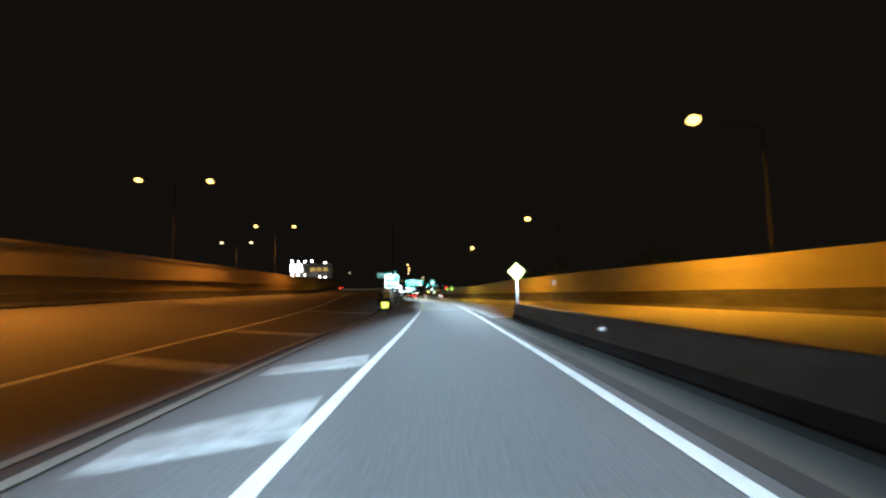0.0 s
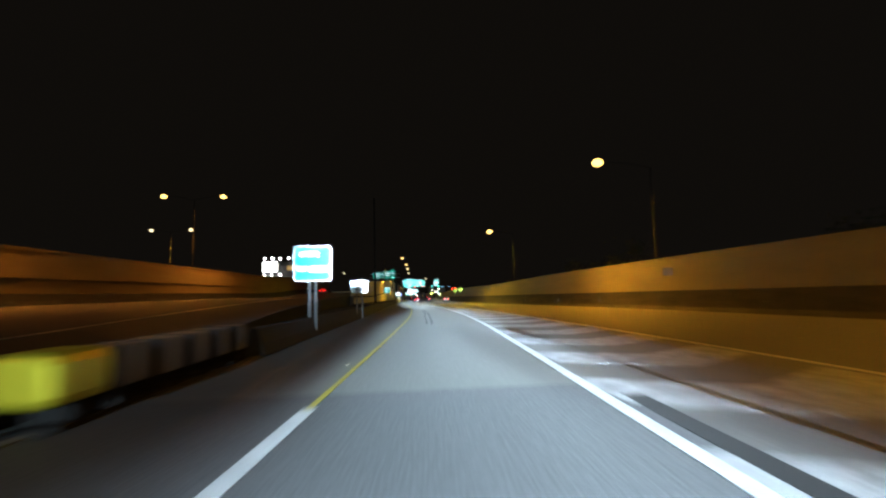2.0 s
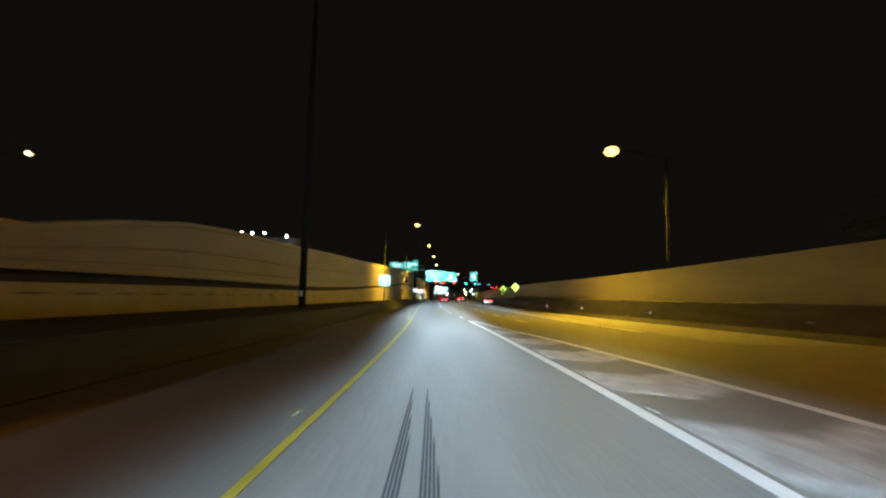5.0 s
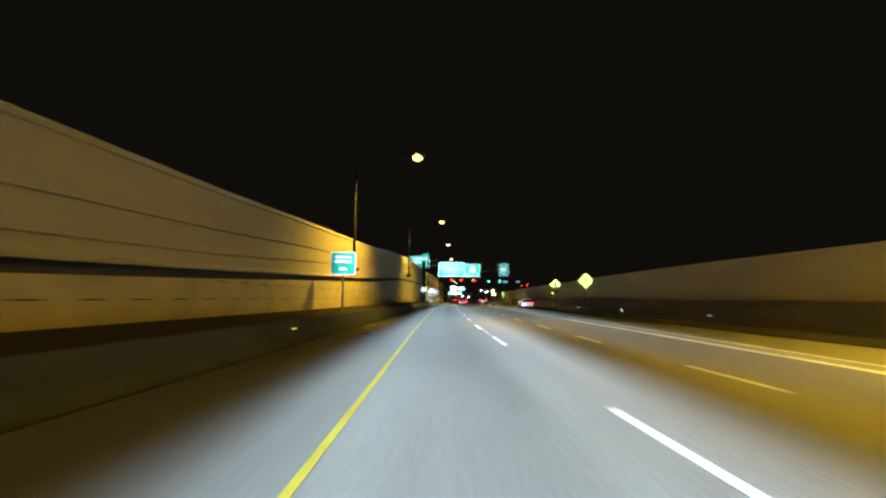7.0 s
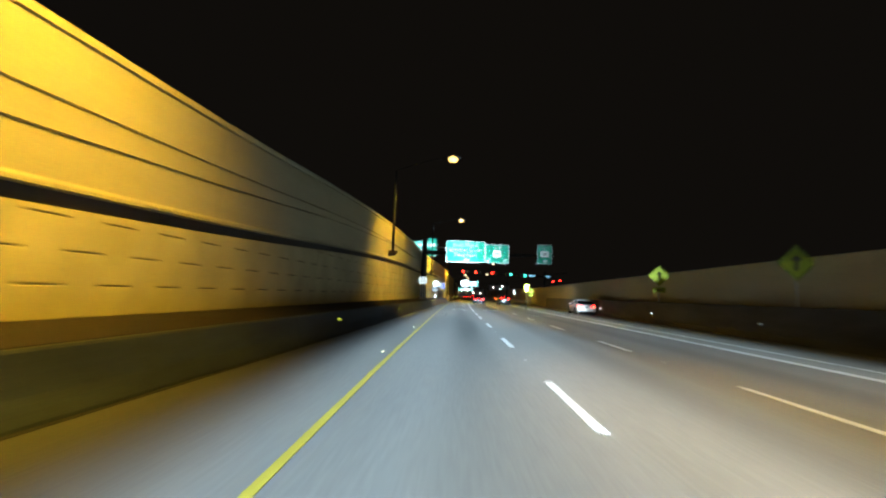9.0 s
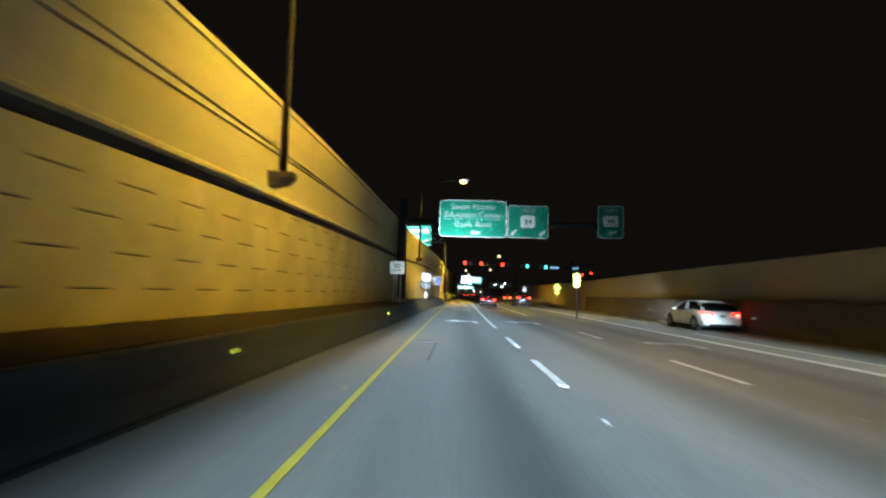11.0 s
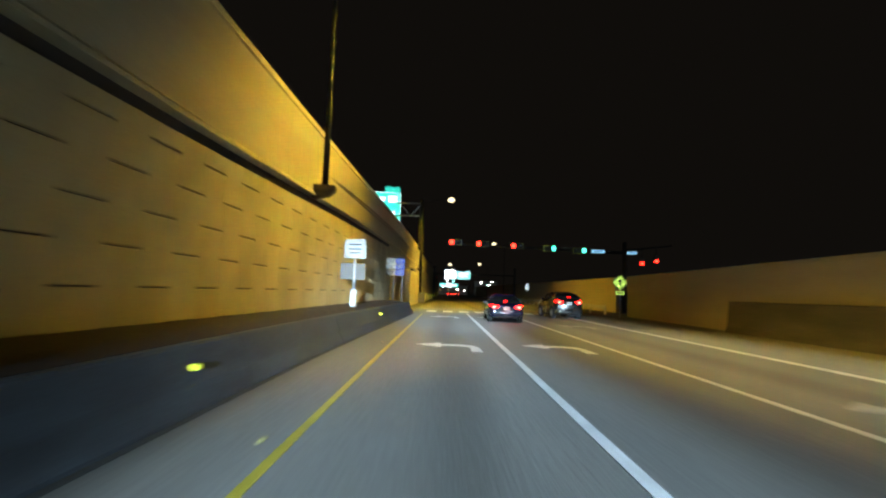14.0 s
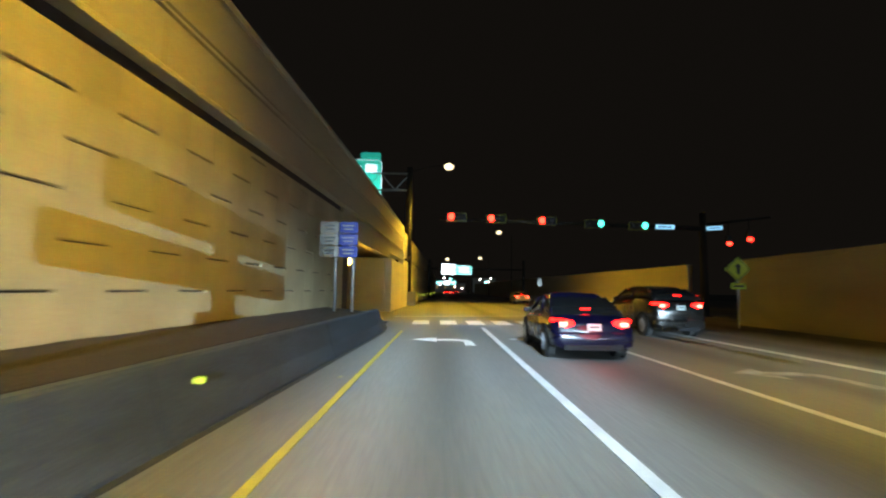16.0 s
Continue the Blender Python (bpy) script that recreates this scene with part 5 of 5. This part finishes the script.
        lens = loft([[(s * 0.86, 0.19, zl - 0.07), (s * 0.86, 0.15, zl + 0.10), (s * 0.87, 0.30, zl + 0.12), (s * 0.885, 0.42, zl + 0.04)], [(s * 0.62, 0.0, zl - 0.10), (s * 0.62, -0.005, zl + 0.09), (s * 0.62, 0.10, zl + 0.11), (s * 0.62, 0.12, zl)], [(s * 0.42, 0.02, zl - 0.01), (s * 0.42, 0.01, zl + 0.06), (s * 0.42, 0.08, zl + 0.07), (s * 0.42, 0.10, zl)]])
        tail = part("tail_lamp", lens, lit or TAIL_LIGHT, c, "glowing red tail lamp")
        part("bulb", box((0.17, 0.02, 0.09), (s * 0.66, -0.012, zl), 0.009), LAMP_CORE, tail, "bright lamp core")
        part("exhaust_tip", tube((s * 0.52, -0.02, 0.28), (s * 0.52, 0.15, 0.28), 0.045, 0.045, 10), RIM, c)
    part("rear_bumper", loft([ring(y, zb, zt, w, 0.97, 0.0, 0.05) for y, zb, zt, w in ((-0.05, 0.38, 0.58, 0.72), (-0.02, 0.30, 0.62, 0.84), (0.16, 0.26, 0.62, 0.905))]), paint, c, smooth=True)
    part("lower_valance", box((1.3, 0.08, 0.14), (0, -0.01, 0.30), 0.03), TRIM_BLACK, c)
    p = part("number_plate", box((0.31, 0.02, 0.15), (0, -0.03 if h == 0 else 0.0, 0.74 + h), 0.008), PLATE_LIGHT, c, "pale number plate")
    part("text_bar", box((0.20, 0.006, 0.035), (0, -0.044 if h == 0 else -0.014, 0.74 + h), 0.0), BLACK, p)
    if brake:
        part("brake_lamp", box((0.22, 0.03, 0.035), (0, r0 + 0.10, deck + 0.13), 0.01), lit or TAIL_LIGHT, c, "glowing red high brake lamp")
    return c


NAVY = material("navy_car_paint", (0.0016, 0.0016, 0.010), 0.22, 0.0, grain=0.0, stain=0.08, bump=0.0, coat=0.25, gloss=0.3)
WHITE_PAINT = material("white_car_paint", (0.72, 0.71, 0.68), 0.28, 0.0, grain=0.0, stain=0.05, bump=0.0, coat=0.5)
BLACK_PAINT = material("black_car_paint", (0.004, 0.004, 0.004), 0.25, 0.0, grain=0.0, stain=0.08, bump=0.0, coat=0.5)
TAXI = material("pale_yellow_car_paint", (0.55, 0.45, 0.16), 0.3, 0.0, grain=0.0, stain=0.05, bump=0.0, coat=0.4)
car("sedan", (9.82, 223.9, 0), -2.0, NAVY, "dark blue sedan with lit red tail lamps on the road")
lamp("sedan_headlamp", "SPOT", 5000, (0.80, 0.92, 1.0), look((9.98, 228.9, 0.75), (10.2, 239, 0.0)), cone=60, blend=1.0, radius=0.15)
lamp("sedan_tail_light", "POINT", 26, (1.0, 0.06, 0.02), pose(9.82, 223.4, 0.75), radius=0.3)
car("coupe", (18.5, 191.5, 0), -1.5, WHITE_PAINT, "white fastback car with thin lit tail lamps", hatch=True, brake=False)
lamp("coupe_headlamp", "SPOT", 4000, (0.85, 0.94, 1.0), look((18.6, 196.4, 0.75), (18.5, 206.7, 0.0)), cone=60, blend=1.0, radius=0.15)
car("sport_utility_vehicle", (14.7, 229.6, 0), 3.0, BLACK_PAINT, "black sport utility vehicle with lit tail lamps", high=0.28, hatch=True)
car("sedan", (17.2, 272.0, 0), 0.0, TAXI, "pale yellow sedan beyond the crossing with lit tail lamps")
car("sedan", (10.2, 345.0, 0), 0.0, BLACK_PAINT, "dark sedan far down the road with lit tail lamps")
car("sedan", (13.6, 372.0, 0), 0.0, BLACK_PAINT, "dark sedan far down the road with lit tail lamps")

car("sedan", (-19.5, 182.0, 3.5), 0.0, BLACK_PAINT, "dark sedan on the elevated road with lit tail lamps")

# ------------------------------------------------------------------ lit building behind the left wall
FACADE = material("dark_facade", (0.10, 0.09, 0.08), 0.8, grain=0.1, stain=0.3, stain_size=2.0, bump=0.1)
WARM_WINDOW = glow("warm_lit_window", (1.0, 0.62, 0.16), 0.25)
WHITE_PANEL = glow("white_lit_sign_panel", (1.0, 0.98, 0.95), 8)
FLOOD = glow("white_flood_lamp_lens", (0.95, 0.97, 1.0), 40)
b = thing("building", Matrix.Translation((-33.5, 200.0, 0)), "dark low building with floodlights and lit panel", "building")
part("wall", box((17.0, 8.0, 14.2), (0, 4.0, 7.1), 0.1), FACADE, b)
part("roof", box((17.6, 8.6, 0.4), (0, 4.0, 14.4), 0.05), FACADE, b)
part("sign_panel", box((4.6, 0.3, 3.1), (-5.9, -0.2, 12.9), 0.05), WHITE_PANEL, b, "glowing white sign panel")
for k in range(3):
    w = part("window", box((2.0, 0.12, 1.6), (0.6 + 2.5 * k, -0.03, 12.4), 0.03), WARM_WINDOW, b, "warm lit window")
    part("window_frame", box((2.2, 0.08, 0.12), (0.6 + 2.5 * k, -0.10, 11.55), 0.0), FACADE, w)
for x, z in ((-7.4, 15.6), (-4.9, 15.6), (-2.4, 15.5), (0.4, 15.6), (5.6, 14.9), (-7.4, 10.2), (-5.1, 10.1), (-2.4, 10.1), (3.6, 9.3), (5.9, 9.3)):
    f = part("flood_lamp", box((0.5, 0.3, 0.4), (x, -0.75, z), 0.05), DARK_STEEL, b)
    bm = bmesh.new()
    bmesh.ops.create_uvsphere(bm, u_segments=12, v_segments=8, radius=0.28, matrix=Matrix.Translation((x, -1.0, z)))
    part("lens", bm, FLOOD, f, "glowing white lamp lens", smooth=True)
    part("bracket", box((0.08, 0.9, 0.08), (x, -0.3, z), 0.0), DARK_STEEL, f)

# ------------------------------------------------------------------ distant lights of the town
TEAL = glow("distant_teal_light", (0.25, 1.0, 0.85), 14)
PALE = glow("distant_pale_light", (1.0, 0.95, 0.85), 20)
rng = random.Random(11)
for k in range(26):
    x, y = rng.uniform(-6, 44), rng.uniform(430, 560)
    z = rng.uniform(2.5, 9.0)
    t = thing("distant_lamp", Matrix.Translation((x, y, -0.35)), "distant lamp post with a small glowing head", "street lamp", "distant lamps")
    part("post", tube((0, 0, 0), (0, 0, z), 0.10, 0.08, 6), DARK_STEEL, t)
    bm = bmesh.new()
    bmesh.ops.create_uvsphere(bm, u_segments=8, v_segments=6, radius=rng.uniform(0.25, 0.5), matrix=Matrix.Translation((0, 0, z)))
    part("lens", bm, TEAL if k % 3 == 0 else PALE, t, "glowing lens", smooth=True)
LOW_WALL = material("distant_building_wall", (0.12, 0.11, 0.10), 0.8, grain=0.1, stain=0.3, stain_size=3.0, bump=0.0)
for x, y, w, hgt in ((-8, 600, 22, 9), (20, 620, 26, 7), (46, 590, 18, 11), (75, 610, 26, 8)):
    b = thing("distant_building", Matrix.Translation((x, y, -0.35)), "dark distant building block with few lit windows", "building", "distant buildings")
    part("wall", box((w, 14, hgt), (0, 7, hgt / 2), 0.2), LOW_WALL, b)
    part("roof", box((w + 0.8, 14.8, 0.4), (0, 7, hgt + 0.2), 0.05), LOW_WALL, b)
    for k in range(4):
        part("window", box((1.4, 0.1, 1.2), (-w / 2 + 2.5 + k * (w - 5) / 3, -0.03, hgt * 0.55), 0.02), WARM_WINDOW, b)
# trees behind the right wall
BARK = material("bark", (0.05, 0.04, 0.03), 0.9, bump=0.5)
LEAF = material("dark_leaves", (0.02, 0.028, 0.012), 0.7, grain=0.2, stain=0.3, stain_size=0.8, bump=0.0)


def tree(x, y, hgt, seed):
    r = random.Random(seed)
    t = thing("tree", Matrix.Translation((x, y, -0.35)), "dark leafy tree behind the boundary wall", "tree", "trees behind the wall")
    bm = tube((0, 0, 0), (0, 0, hgt * 0.55), 0.20, 0.12, 8)
    tips = []
    for k in range(7):
        a, e = r.uniform(0, 6.28), r.uniform(0.35, 0.6) * hgt
        p = Vector((math.cos(a) * r.uniform(1.0, 2.0), math.sin(a) * r.uniform(1.0, 2.0), e + r.uniform(0.8, 2.0)))
        tube((0, 0, e * 0.8), p, 0.08, 0.03, 6, bm)
        tips.append(p)
    part("trunk", bm, BARK, t)
    verts, faces = [], []
    for _ in range(900):
        c0 = r.choice(tips) + Vector((r.gauss(0, 0.75), r.gauss(0, 0.75), r.gauss(0.3, 0.65)))
        u = Vector((r.gauss(0, 1), r.gauss(0, 1), r.gauss(0, 1))).normalized()
        v = u.orthogonal().normalized()
        n, s = len(verts), r.uniform(0.10, 0.22)
        verts += [tuple(c0 - u * s), tuple(c0 + v * s * 0.5), tuple(c0 + u * s), tuple(c0 - v * s * 0.5)]
        faces.append((n, n + 1, n + 2, n + 3))
    me = bpy.data.meshes.new("crown")
    me.from_pydata(verts, [], faces)
    me.materials.append(LEAF)
    ob = new("crown", me)
    ob.parent = t


for k, (x, y) in enumerate(((34, 58), (36, 66), (33, 96), (35, 106), (34, 114))):
    tree(x, y, 7.5 + (k % 3), k)
